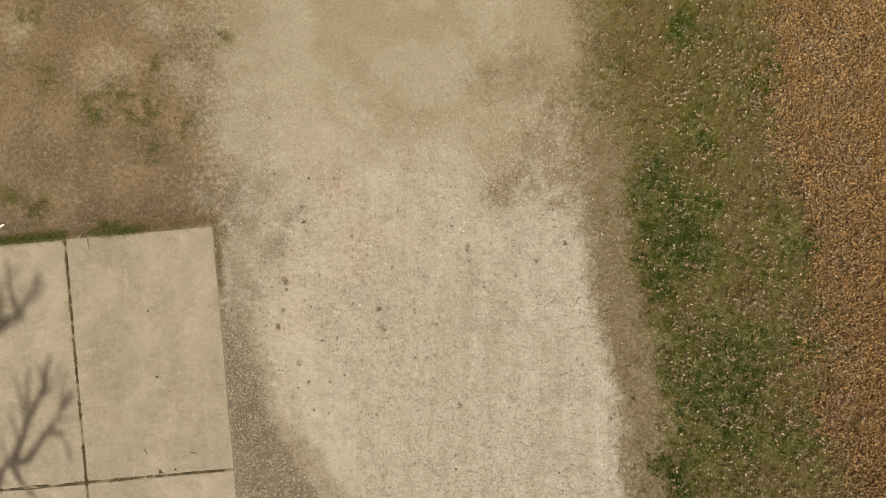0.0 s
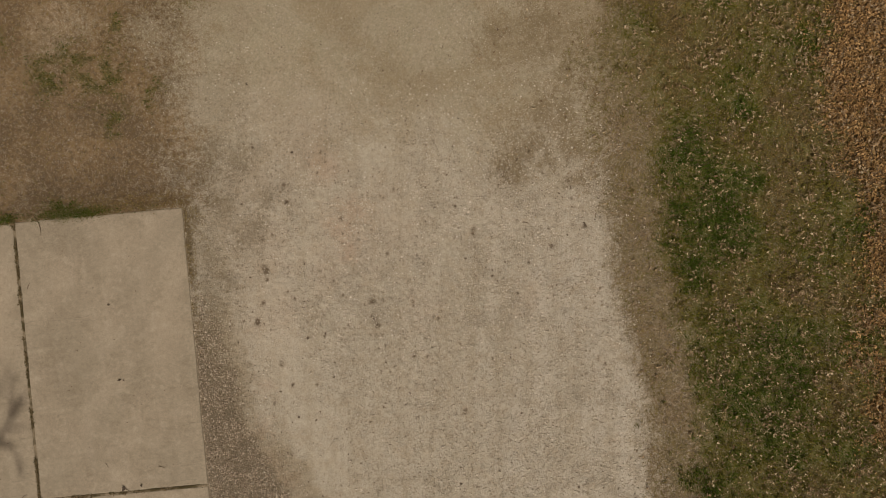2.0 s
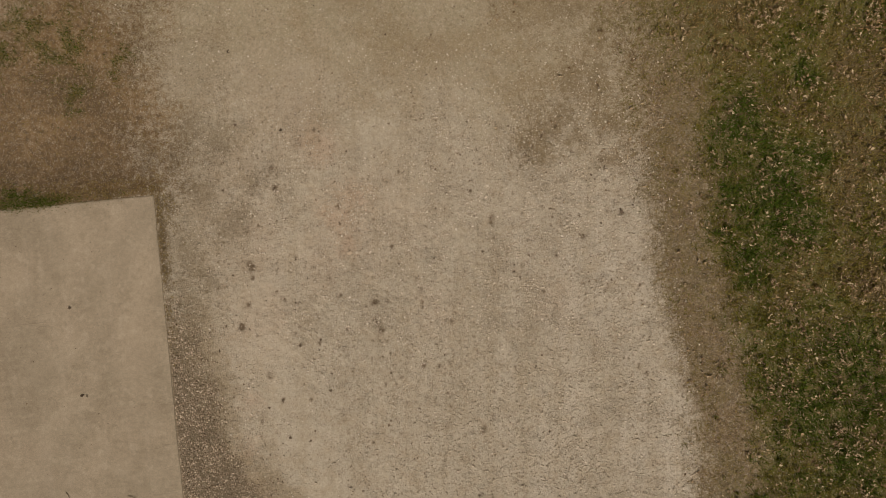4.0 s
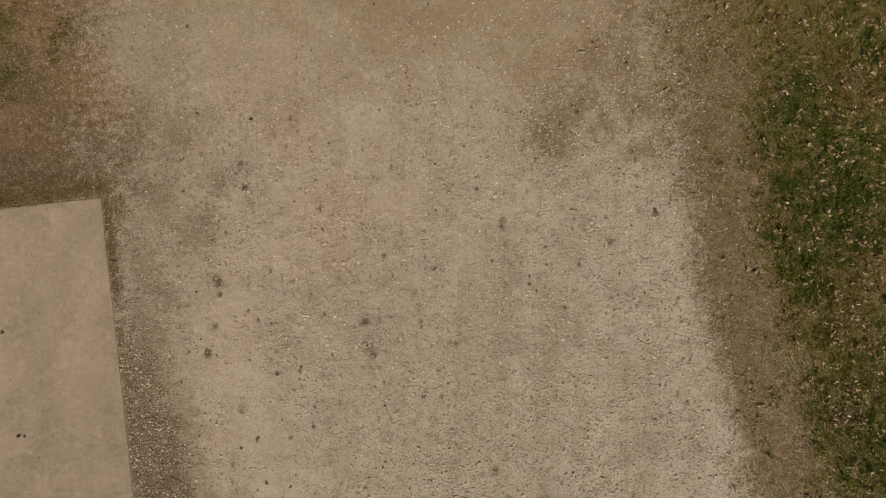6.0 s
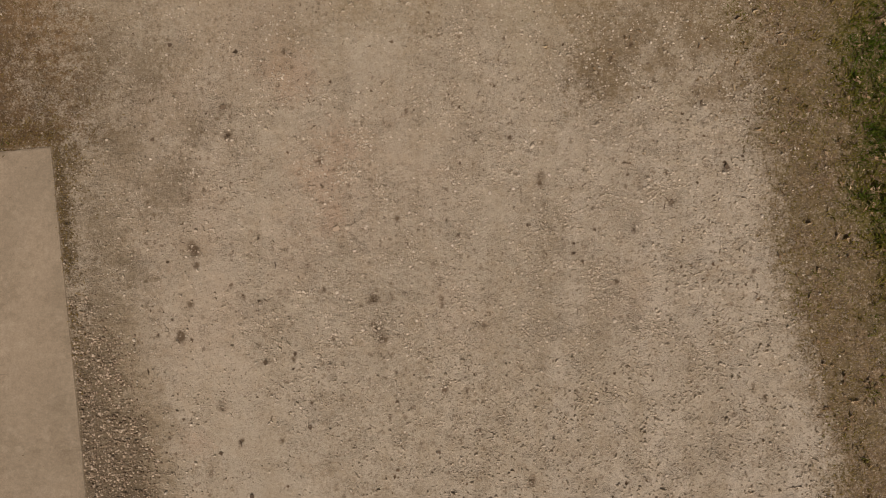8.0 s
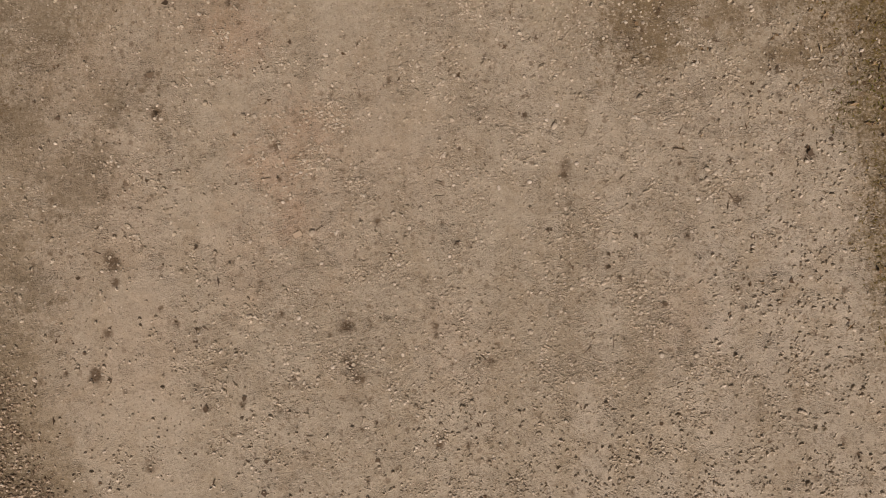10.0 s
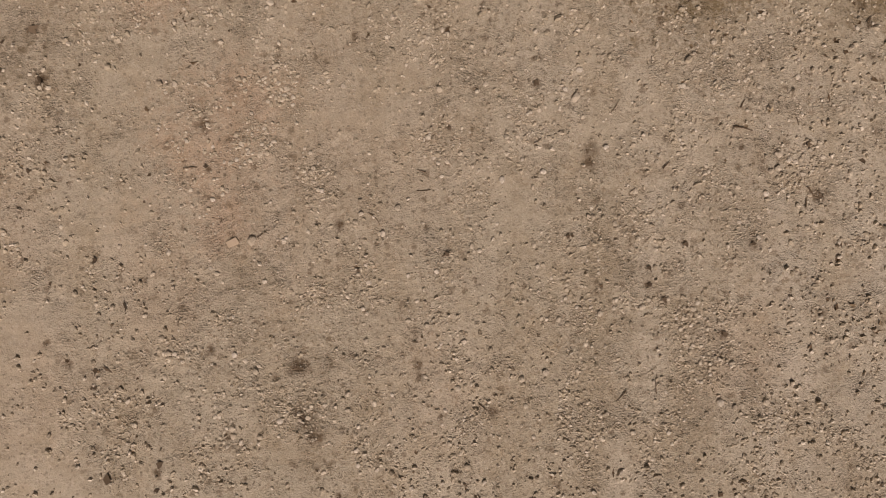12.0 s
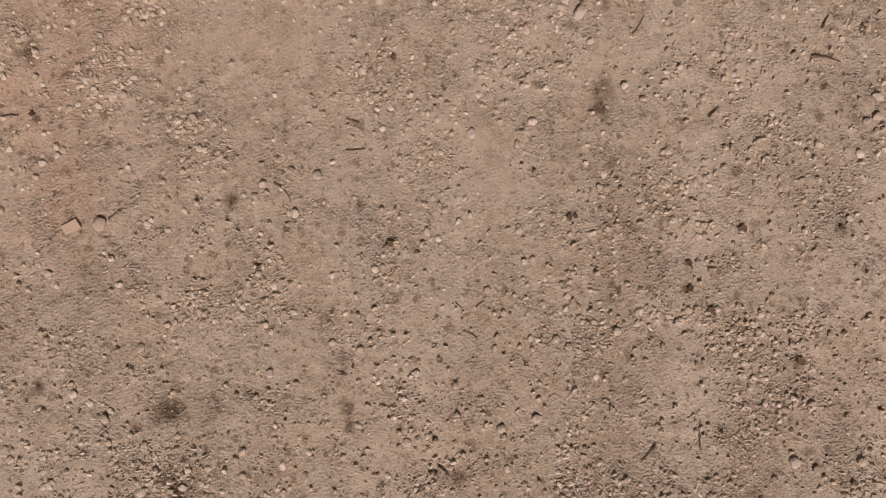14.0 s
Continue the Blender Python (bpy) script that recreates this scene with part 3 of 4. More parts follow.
# ---- concrete walk of large panels ----
def panel_mesh(w, l, seed):
    """A slab w wide and l long with worn, rounded arrises and a barely uneven top; its near right corner at the origin."""
    rng = np.random.RandomState(seed)
    us = np.concatenate([[0, 0.004, 0.012], np.linspace(0.05, w - 0.05, 22), [w - 0.012, w - 0.004, w]])
    vs = np.concatenate([[0, 0.004, 0.012], np.linspace(0.05, l - 0.05, 34), [l - 0.012, l - 0.004, l]])
    U, V = np.meshgrid(us, vs)
    edge = np.minimum(np.minimum(U, w - U), np.minimum(V, l - V))
    drop = np.select([edge < 0.002, edge < 0.008], [0.006, 0.0015], 0.0)
    Z = 0.030 - drop + 0.0012 * fbm(U, V, 2.0, 2, seed)
    chip = fbm(U, V, 23, 2, seed + 4) * 0.0035 * (edge < 0.008)
    Uw, Vw = U + chip * np.sign(w / 2 - U), V + chip * np.sign(l / 2 - V)
    top = np.stack([-Uw.ravel(), -Vw.ravel(), Z.ravel()], 1)
    n, k = len(us), len(vs)
    idx = np.arange(n * k).reshape(k, n)
    faces = np.stack([idx[:-1, :-1], idx[1:, :-1], idx[1:, 1:], idx[:-1, 1:]], -1).reshape(-1, 4)
    rim = np.concatenate([idx[0, :], idx[1:, -1], idx[-1, -2::-1], idx[-2:0:-1, 0]])
    low = top[rim] * [1, 1, 0] + [0, 0, -0.09]
    base = len(top) + np.arange(len(rim))
    nxt = np.roll(np.arange(len(rim)), -1)
    skirt = np.stack([rim, rim[nxt], base[nxt], base], -1)
    return mesh_of("panel", np.concatenate([top, low]), np.concatenate([faces, skirt]), MAT_CONCRETE, False)


pavement = tagged(new("pavement"), "weathered concrete walk of large panels with mossy joints", "pavement", kind="structure")
pavement.matrix_world = pose(SLAB_CORNER[0], SLAB_CORNER[1], 0, 0, 0, SLAB_TURN)
PANEL_W, PANEL_L, GAP = 1.219, 2.017, 0.014
for row in range(2):
    for col in range(3):
        panel = new("panel", panel_mesh(PANEL_W, PANEL_L, 40 + row * 3 + col))
        panel.parent = pavement
        panel.location = (-col * (PANEL_W + GAP), -row * (PANEL_L + GAP) - 0.004 * (col % 2), 0)


def filler_strip(x0, y0, x1, y1, seed):
    """Packed dirt in a joint, from end to end, uneven along its top."""
    n = max(int(math.hypot(x1 - x0, y1 - y0) / 0.01), 4)
    t = np.linspace(0, 1, n)
    px, py = x0 + (x1 - x0) * t, y0 + (y1 - y0) * t
    ox, oy = (0.011, 0) if abs(x1 - x0) < abs(y1 - y0) else (0, 0.011)
    rows = []
    for k, z in ((-1, 0.0), (0, 0.012), (1, 0.0)):
        rows.append(np.stack([px + ox * k, py + oy * k, 0.027 + z * 0.3 + 0.008 * fbm(px * 1.0 + k * 0.01, py, 12, 3, seed)], 1))
    v = np.concatenate(rows)
    i = np.arange(n - 1)
    f = np.concatenate([np.stack([i + a * n, i + 1 + a * n, i + 1 + (a + 1) * n, i + (a + 1) * n], -1) for a in (0, 1)])
    ob = new("joint_filler", mesh_of("joint_filler", v, f, MAT_FILLER, True))
    ob.parent = pavement
    return tagged(ob, "dark mossy dirt packed in the joint")


filler_strip(-PANEL_W - GAP / 2, 0, -PANEL_W - GAP / 2, -4.0, 3)
filler_strip(-2 * PANEL_W - 1.5 * GAP, 0, -2 * PANEL_W - 1.5 * GAP, -4.0, 4)
filler_strip(0, -PANEL_L - GAP / 2, -3.6, -PANEL_L - GAP / 2, 5)


# ---- scattering ----
def scatter(rng, count, box, density):
    """Points in box = (x0, x1, y0, y1), thinned by a density from 0 to 1."""
    x, y = rng.uniform(box[0], box[1], count), rng.uniform(box[2], box[3], count)
    keep = rng.rand(count) < density(x, y)
    return x[keep], y[keep]


OCT_V = np.array([(1, 0, 0), (0, 1, 0), (-1, 0, 0), (0, -1, 0), (0.1, 0.1, 1), (0, 0, -0.6)], float)
OCT_F = np.array([(0, 1, 4), (1, 2, 4), (2, 3, 4), (3, 0, 4), (1, 0, 5), (2, 1, 5), (3, 2, 5), (0, 3, 5)])


RING = [(math.cos(k * math.pi / 3), math.sin(k * math.pi / 3)) for k in range(6)]
PEB_V = np.array([(p, q, -0.35) for p, q in RING] + [(p * 0.92, q * 0.92, 0.35) for p, q in RING] + [(p * 0.55, q * 0.55, 0.85) for p, q in RING[::2]])
PEB_F = np.array([f for k in range(6) for f in ((k, (k + 1) % 6, 6 + (k + 1) % 6), (k, 6 + (k + 1) % 6, 6 + k))]
                 + [f for k in range(3) for f in ((6 + 2 * k, 7 + 2 * k, 12 + k), (7 + 2 * k, 6 + (2 * k + 2) % 6, 12 + (k + 1) % 3), (7 + 2 * k, 12 + (k + 1) % 3, 12 + k))] + [(12, 13, 14)])
PEBBLE, CRUMB = (PEB_V, PEB_F), (OCT_V[:5], OCT_F[:4])


def many_stones(name, rng, x, y, size, mat, label, sink=0.25, shape=PEBBLE):
    n, (base_v, base_f) = len(x), shape
    v = np.repeat(base_v[None], n, 0) * rng.uniform(0.68, 1.18, (n, len(base_v), 1))
    v = v * np.stack([size * rng.uniform(0.7, 1.15, n), size * rng.uniform(0.6, 1.0, n), size * rng.uniform(0.55, 0.95, n)], 1)[:, None, :]
    a = rng.uniform(0, 6.283, n)
    c, s = np.cos(a)[:, None], np.sin(a)[:, None]
    px, py = v[:, :, 0] * c - v[:, :, 1] * s + x[:, None], v[:, :, 0] * s + v[:, :, 1] * c + y[:, None]
    pz = v[:, :, 2] + (height(x, y) + size * sink * rng.uniform(-0.6, 1.2, n))[:, None]
    faces = (base_f[None] + (np.arange(n) * len(base_v))[:, None, None]).reshape(-1, 3)
    return tagged(new(name, mesh_of(name, np.stack([px, py, pz], -1).reshape(-1, 3), faces, mat)), label, "gravel", kind="stuff")


def gravel_density(x, y):
    z = zones(x, y)
    u, v = slab_uv(x, y)
    d = (0.36 + 0.5 * z["rough"]) * (1 - 0.55 * z["smooth"]) * (1 - 0.97 * z["soil"]) * (1 - 0.93 * z["straw"]) * np.clip(0.62 + 2.0 * fbm(x, y, 15, 3, 31), 0.10, 2.0)
    d = d * (1 - 0.6 * z["dirty"]) * (1 - 0.8 * z["calm"]) * (0.30 + 1.3 * step(fbm(x, y, 9, 4, 37), -0.1, 0.35))
    return np.clip(d, 0, 1) * (np.minimum(u, v) < -0.004) * (z["leaf"] < 0.3)


def strip_density(x, y):
    z = zones(x, y)
    u, v = slab_uv(x, y)
    return np.clip(z["coarse"] * (0.55 + 0.5 * step(fbm(x, y, 14, 3, 36), -0.2, 0.4)) + 0.04 * z["strip"], 0, 1) * (np.minimum(u, v) < -0.004)


rng = np.random.RandomState(11)
x, y = scatter(rng, 42000, (-1.35, 1.1, -1.1, 0.7), gravel_density)
many_stones("gravel", rng, x, y, 0.0028 + 0.0050 * rng.rand(len(x)) ** 2.4, MAT_STONE, "pale limestone gravel pressed into the dust", 0.22, PEBBLE)
x, y = scatter(rng, 120000, (-2.5, 1.7, -2.3, 2.2), gravel_density)
many_stones("small_gravel", rng, x, y, 0.0025 + 0.0052 * rng.rand(len(x)) ** 2.3, MAT_STONE, "small pale limestone gravel over the whole drive", 0.5, (OCT_V * [1, 1, 0.85], OCT_F))
strewn = lambda px, py: np.clip((0.11 + 0.24 * step(px, -0.8, 0.2)) * (0.45 + 0.55 * step(-py, -0.7, 0.0)) * (0.75 + 1.1 * fbm(px, py, 11, 3, 38)), 0, 1) * (1 - 0.9 * zones(px, py)["calm"]) * (1 - 0.9 * zones(px, py)["straw"]) * (1 - zones(px, py)["strip"]) * (1 - zones(px, py)["soil"]) * (np.minimum(*slab_uv(px, py)) < -0.004)
x, y = scatter(rng, 42000, (-1.7, 1.5, -2.3, 1.1), strewn)
many_stones("proud_gravel", rng, x, y, 0.0030 + 0.0038 * rng.rand(len(x)) ** 1.7, MAT_STONE, "pale angular pebbles standing out of the dust", 0.35, (PEB_V * [1, 0.9, 1.25], PEB_F))
beyond = lambda px, py: strewn(px, py) * (np.maximum(np.abs(px + 0.08) - 0.75, np.abs(py + 0.27) - 0.5) > 0)
x, y = scatter(rng, 26000, (-1.7, 1.5, -2.3, 1.1), beyond)
many_stones("proud_gravel", rng, x, y, 0.0050 + 0.0050 * rng.rand(len(x)) ** 1.6, MAT_STONE, "larger pale pebbles pressed into the drive", 0.30, (PEB_V * [1, 0.9, 1.15], PEB_F))
clumped = lambda px, py: gravel_density(px, py) * np.clip(0.2 + 3.0 * fbm(px, py, 20, 3, 35), 0.05, 1.8)
x, y = scatter(rng, 170000, (-1.0, 0.8, -0.85, 0.3), clumped)
many_stones("fine_grit", rng, x, y, 0.0013 + 0.0020 * rng.rand(len(x)) ** 1.6, MAT_STONE, "fine pale grit strewn over the dust", 0.8, (OCT_V, OCT_F))
x, y = scatter(rng, 90000, (-1.05, 0.85, -0.9, 0.35), lambda px, py: np.clip(0.2 + 0.6 * gravel_density(px, py), 0, 1))
many_stones("sand_grains", rng, x, y, 0.0007 + 0.0010 * rng.rand(len(x)) ** 1.5, MAT_STONE, "coarse pale sand grains over the dust", 0.6, CRUMB)
x, y = scatter(rng, 76000, (-2.0, -0.6, -2.3, 0.2), strip_density)
many_stones("dark_gravel", rng, x, y, 0.0028 + 0.0062 * rng.rand(len(x)) ** 2.0, MAT_STRIP, "loose brown-grey gravel along the concrete edge", 0.20, (PEB_V * [1, 0.8, 0.85], PEB_F))
x, y = scatter(rng, 36000, (-2.0, -0.5, -4.6, -2.3), strip_density)
many_stones("dark_gravel", rng, x, y, 0.0045 + 0.0080 * rng.rand(len(x)) ** 2.0, MAT_STRIP, "loose brown-grey gravel along the concrete edge", 0.20, (OCT_V, OCT_F))


x, y = scatter(rng, 12000, (-2.6, 1.5, -2.3, 2.2), lambda px, py: (1 - zones(px, py)["straw"]) * np.clip(0.30 + 1.1 * fbm(px, py, 6, 3, 33) + 2.2 * zones(px, py)["dirty"], 0.05, 3) * (1 - 0.85 * zones(px, py)["strip"]) * (1 - 0.7 * zones(px, py)["calm"]) * (1 - zones(px, py)["soil"] + 3.2 * zones(px, py)["soil"] * (1 - zones(px, py)["soil"])) * (np.minimum(*slab_uv(px, py)) < -0.02))
DEBRIS = (x, y)


# ---- single stones in the stretch the camera comes down on ----
def stone_mesh(seed):
    """An angular pebble, flat below, about 1 across."""
    rng = np.random.RandomState(seed)
    bm = bmesh.new()
    bmesh.ops.create_icosphere(bm, subdivisions=2, radius=1.0)
    cuts = rng.normal(size=(7, 3))
    cuts /= np.linalg.norm(cuts, axis=1)[:, None]
    for v in bm.verts:
        p = np.array(v.co[:])
        for c in cuts:
            over = p @ c - 0.74
            if over > 0:
                p = p - c * over
        v.co = p * rng.uniform(0.96, 1.04)
    bmesh.ops.delete(bm, geom=[v for v in bm.verts if v.co.z < -0.45], context="VERTS")
    me = bpy.data.meshes.new("stone")
    bm.to_mesh(me)
    bm.free()
    me.materials.append(MAT_STONE_ONE)
    return me


STONE_MESHES = [stone_mesh(100 + k) for k in range(14)]
STONES = [(-0.645, -0.206, 0.013), (0.164, 0.141, 0.014), (-0.322, -0.193, 0.009), (0.02, -0.558, 0.010), (-0.309, -0.632, 0.009), (0.514, -0.624, 0.011), (0.552, -0.637, 0.010),
          (0.629, -0.624, 0.011), (0.08, -0.543, 0.010), (0.237, 0.016, 0.009), (-0.012, 0.044, 0.009), (0.672, -0.039, 0.011), (0.671, -0.005, 0.011), (-0.567, -0.207, 0.007),
          (-0.366, -0.46, 0.008), (-0.006, 0.097, 0.007), (-0.207, 0.046, 0.008), (-0.245, 0.047, 0.008), (-0.375, -0.142, 0.008)]

PEBBLES = [(-0.889, 0.096, 0.007), (-0.645, 0.113, 0.006), (-0.585, 0.151, 0.006), (-0.991, -0.365, 0.008), (-0.811, -0.179, 0.006), (-0.734, -0.285, 0.007),
           (-0.843, -0.318, 0.006), (-0.974, -0.214, 0.007), (-0.567, -0.207, 0.006), (-0.607, 0.013, 0.007), (-0.698, -0.01, 0.006), (-0.683, -0.002, 0.006),
           (-0.718, -0.088, 0.006), (-0.178, 0.169, 0.009), (-0.247, 0.049, 0.007), (-0.206, 0.047, 0.007), (-0.389, -0.16, 0.007), (-0.334, 0.046, 0.006),
           (-0.174, -0.049, 0.006), (-0.005, 0.037, 0.006), (0.016, 0.049, 0.006), (0.027, -0.01, 0.006), (0.079, -0.041, 0.008), (0.053, -0.079, 0.007),
           (0.053, -0.223, 0.008), (0.062, -0.276, 0.007), (0.076, -0.273, 0.006)]
PEBBLES_MORE = [(-0.1, -0.224, 0.008), (-0.001, -0.323, 0.007), (0.027, -0.362, 0.007), (-0.342, -0.357, 0.006), (-0.384, -0.291, 0.006), (-0.363, -0.388, 0.006),
                (-0.367, -0.455, 0.007), (-0.214, -0.42, 0.007), (-0.121, -0.462, 0.007), (0.255, -0.172, 0.007), (0.202, -0.156, 0.007), (0.19, -0.154, 0.007),
                (0.358, -0.238, 0.007), (0.267, 0.166, 0.006), (0.24, 0.012, 0.007), (0.624, 0.167, 0.007), (0.434, 0.171, 0.007), (0.348, 0.047, 0.006),
                (0.67, -0.004, 0.008), (0.651, -0.045, 0.007), (0.618, -0.211, 0.007), (0.322, -0.382, 0.007), (0.515, -0.423, 0.007), (0.73, -0.016, 0.007),
                (0.753, -0.462, 0.007), (-0.91, -0.387, 0.007), (-0.07, -0.187, 0.007)]


def place_stone(x, y, r, rng, proud=0.12):
    ob = new("stone", rng.choice(STONE_MESHES))
    ob.parent = ground
    z = float(height(np.array([x]), np.array([y]))[0])
    ob.matrix_basis = pose(x, y, z + r * proud, rng.uniform(-14, 14), rng.uniform(-14, 14), rng.uniform(0, 360)) @ Matrix.Diagonal((r * rng.uniform(0.85, 1.1), r * rng.uniform(0.7, 0.95), r * rng.uniform(0.42, 0.62), 1))
    return ob


pick = random.Random(5)
for sx, sy, r in STONES:
    place_stone(sx, sy, r, pick, 0.32)
for sx, sy, r in PEBBLES + PEBBLES_MORE:
    place_stone(sx, sy - 0.002, r * 1.1, pick, 0.26)
rng = np.random.RandomState(23)
x, y = scatter(rng, 2600, (-0.95, 0.75, -0.78, 0.24), gravel_density)
for sx, sy in list(zip(x, y))[:226]:
    place_stone(sx, sy, 0.0052 + 0.0045 * pick.random() ** 2, pick)


# ---- lawn, tufts and verge ----
def blades(name, rng, x, y, dry, length, width, label, lean=(0.5, 1.25)):
    n = len(x)
    a, tilt = rng.uniform(0, 6.283, n), rng.uniform(lean[0], lean[1], n)
    ln, w = length * rng.uniform(0.55, 1.25, n), width * rng.uniform(0.6, 1.3, n)
    dx, dy = np.cos(a), np.sin(a)
    z0 = height(x, y) - 0.002
    b = np.stack([x, y, z0], 1)
    side = np.stack([-dy, dx, np.zeros(n)], 1) * w[:, None] * 0.5
    h1, h2 = np.sin(tilt * 0.75) * 0.55 * ln, np.sin(tilt) * ln * 0.95
    m = b + np.stack([dx * h1, dy * h1, np.cos(tilt * 0.75) * 0.55 * ln], 1)
    t = b + np.stack([dx * h2, dy * h2, np.cos(tilt * 1.05) * 0.8 * ln + 0.003], 1)
    v = np.stack([b - side, b + side, m + side, m - side, t], 1).reshape(-1, 3)
    k = (np.arange(n) * 5)[:, None]
    f = np.concatenate([k + [0, 1, 2], k + [0, 2, 3], k + [3, 2, 4]])
    me = mesh_of(name, v, f, MAT_BLADE)
    put_values(me, "dry", np.repeat(dry, 5))
    return tagged(new(name, me), label, "grass", kind="stuff")


def lawn_density(x, y):
    z = zones(x, y)
    return np.clip(0.9 * z["green"] ** 1.3 + 0.02 * z["straw"], 0, 1) * (1 - 0.93 * z["leaf"]) * np.clip(0.55 + 1.2 * fbm(x, y, 26, 3, 41), 0.05, 1.2) + 0.25 * z["lush"]


def straw_density(x, y):
    z = zones(x, y)
    return np.clip(0.6 * z["straw"] * (1 - 0.85 * z["green"]), 0, 1) * (1 - z["leaf"]) * (0.6 + 0.8 * fbm(x, y, 10, 3, 43))


def tuft_density(x, y):
    z = zones(x, y)
    return np.clip(0.8 * z["tuft"] + 2.2 * z["verge"], 0, 1)


rng = np.random.RandomState(31)
cx, cy = scatter(rng, 20000, (1.0, 3.6, -2.5, 2.5), lawn_density)
z = zones(cx, cy)
tone = np.clip(0.43 + 0.17 * step(cx, 1.7, 2.5) + 0.24 * step(cy, 0.45, 0.75) * step(-cx, -2.1, -1.6) - 0.8 * z["lush"] + 0.85 * fbm(cx, cy, 2.6, 4, 44) + rng.normal(0, 0.22, len(cx)), 0, 1)
tall = rng.uniform(0.6, 1.3, len(cx)) * (1 + 0.5 * z["lush"])
x, y = np.repeat(cx, 9) + rng.normal(0, 0.0115, len(cx) * 9), np.repeat(cy, 9) + rng.normal(0, 0.0115, len(cx) * 9)
dry = np.clip(np.repeat(tone, 9) + rng.normal(0, 0.12, len(x)), 0, 1)
under_x, under_y = scatter(rng, 150000, (1.0, 3.6, -2.5, 2.5), lambda px, py: 0.8 * zones(px, py)["green"] ** 1.4 * (1 - zones(px, py)["leaf"]))
under_dry = np.clip(0.47 + 0.17 * step(under_x, 1.7, 2.5) + 0.24 * step(under_y, 0.45, 0.75) * step(-under_x, -2.1, -1.6) - 0.5 * zones(under_x, under_y)["lush"] + 0.9 * fbm(under_x, under_y, 2.6, 4, 44) + rng.normal(0, 0.2, len(under_x)), 0, 1)
blades("matted_grass", rng, under_x, under_y, under_dry, 0.024, 0.0036, "flat matted grass under the lawn tufts", (1.0, 1.45))
blades("lawn_grass", rng, x, y, dry, 0.032 * np.repeat(tall, 9), 0.0036, "patchy half-dormant lawn, green mixed with straw", (0.35, 1.25))
past = lambda py: step(np.abs(py), 2.30, 2.55)
x, y = scatter(rng, 90000, (1.0, 3.8, -7.0, 7.0), lambda px, py: zones(px, py)["green"] * past(py) * (1 - zones(px, py)["leaf"]) * 0.75)
dry = np.clip(0.55 - 0.6 * zones(x, y)["lush"] + 0.9 * fbm(x, y, 2.6, 4, 44) + rng.normal(0, 0.2, len(x)), 0, 1)
blades("lawn_grass", rng, x, y, dry, 0.055, 0.011, "patchy half-dormant lawn, green mixed with straw", (0.5, 1.35))
x, y = scatter(rng, 150000, (0.7, 3.3, -2.5, 2.5), straw_density)
blades("dead_grass", rng, x, y, np.clip(rng.uniform(0.62, 1.0, len(x)) - 0.35 * step(fbm(x, y, 3.0, 3, 45) + 0.35 * step(y, 0.0, 0.9), 0.0, 0.4), 0, 1), 0.020, 0.0028, "thin dead straw grass beside the drive", (1.2, 1.5))
x, y = scatter(rng, 260000, (-4.0, -1.7, -0.1, 2.4), tuft_density)
z = zones(x, y)
dry = np.clip((rng.rand(len(x)) < 0.62 - 0.64 * z["verge"]).astype(float) * 0.75 + rng.uniform(0, 0.1, len(x)), 0, 1)
blades("weed_tufts", rng, x, y, dry, 0.019, 0.0030, "green weed tufts on bare soil and along the concrete")
x, y = scatter(rng, 90000, (-2.6, -1.5, -1.4, 0.5), lambda px, py: np.clip(0.32 * zones(px, py)["mat"], 0, 1) * (np.minimum(*slab_uv(px, py)) < 0.006))
blades("edge_thatch", rng, x, y, rng.uniform(0.85, 1.0, len(x)), 0.019, 0.0026, "brown dead grass matted along the concrete edge", (1.15, 1.5))
x, y = scatter(rng, 26000, (-4.0, -1.6, -0.05, 2.4), lambda px, py: zones(px, py)["soil"] * 0.3 * (slab_uv(px, py)[1] < -0.01))
blades("soil_straw", rng, x, y, rng.uniform(0.7, 1.0, len(x)), 0.022, 0.0024, "scattered dead straw lying on brown soil", (1.3, 1.52))


# ---- fallen leaves ----
LEAF_OUT = np.array([(0, -0.5), (0.10, -0.24), (0.27, -0.04), (0.11, 0.16), (0, 0.5), (-0.11, 0.20), (-0.25, 0.0), (-0.09, -0.26), (0, 0)])
LEAF_F = np.array([(8, k, (k + 1) % 8) for k in range(8)])


BIT_OUT = np.array([(0, -0.5), (0.34, 0.05), (0.03, 0.5), (-0.32, -0.04), (0, 0)])
BIT_F = np.array([(4, k, (k + 1) % 4) for k in range(4)])


def bit_shape(rng, n):
    """n small folded scraps of leaf about 1 long."""
    p = np.repeat(BIT_OUT[None], n, 0) * rng.uniform(0.5, 1.4, (n, 5, 1))
    zz = rng.uniform(0.3, 1.6, n)[:, None] * np.abs(p[:, :, 0]) + rng.uniform(-0.2, 0.9, n)[:, None] * p[:, :, 1] ** 2 + rng.uniform(-0.06, 0.06, (n, 5))
    return np.concatenate([p, zz[:, :, None]], 2)


def leaf_shape(rng, n):
    """n curled leaves about 1 long, ragged at the rim."""
    p = np.repeat(LEAF_OUT[None], n, 0) * rng.uniform(0.5, 1.4, (n, 9, 1)) * np.stack([rng.uniform(0.55, 1.1, n), np.ones(n)], 1)[:, None, :]
    curl, bend = rng.uniform(0.4, 2.4, n)[:, None], rng.uniform(-0.3, 1.1, n)[:, None]
    zz = curl * p[:, :, 0] ** 2 + bend * p[:, :, 1] ** 2 + rng.uniform(-0.06, 0.06, (n, 9))
    return np.concatenate([p, zz[:, :, None]], 2)


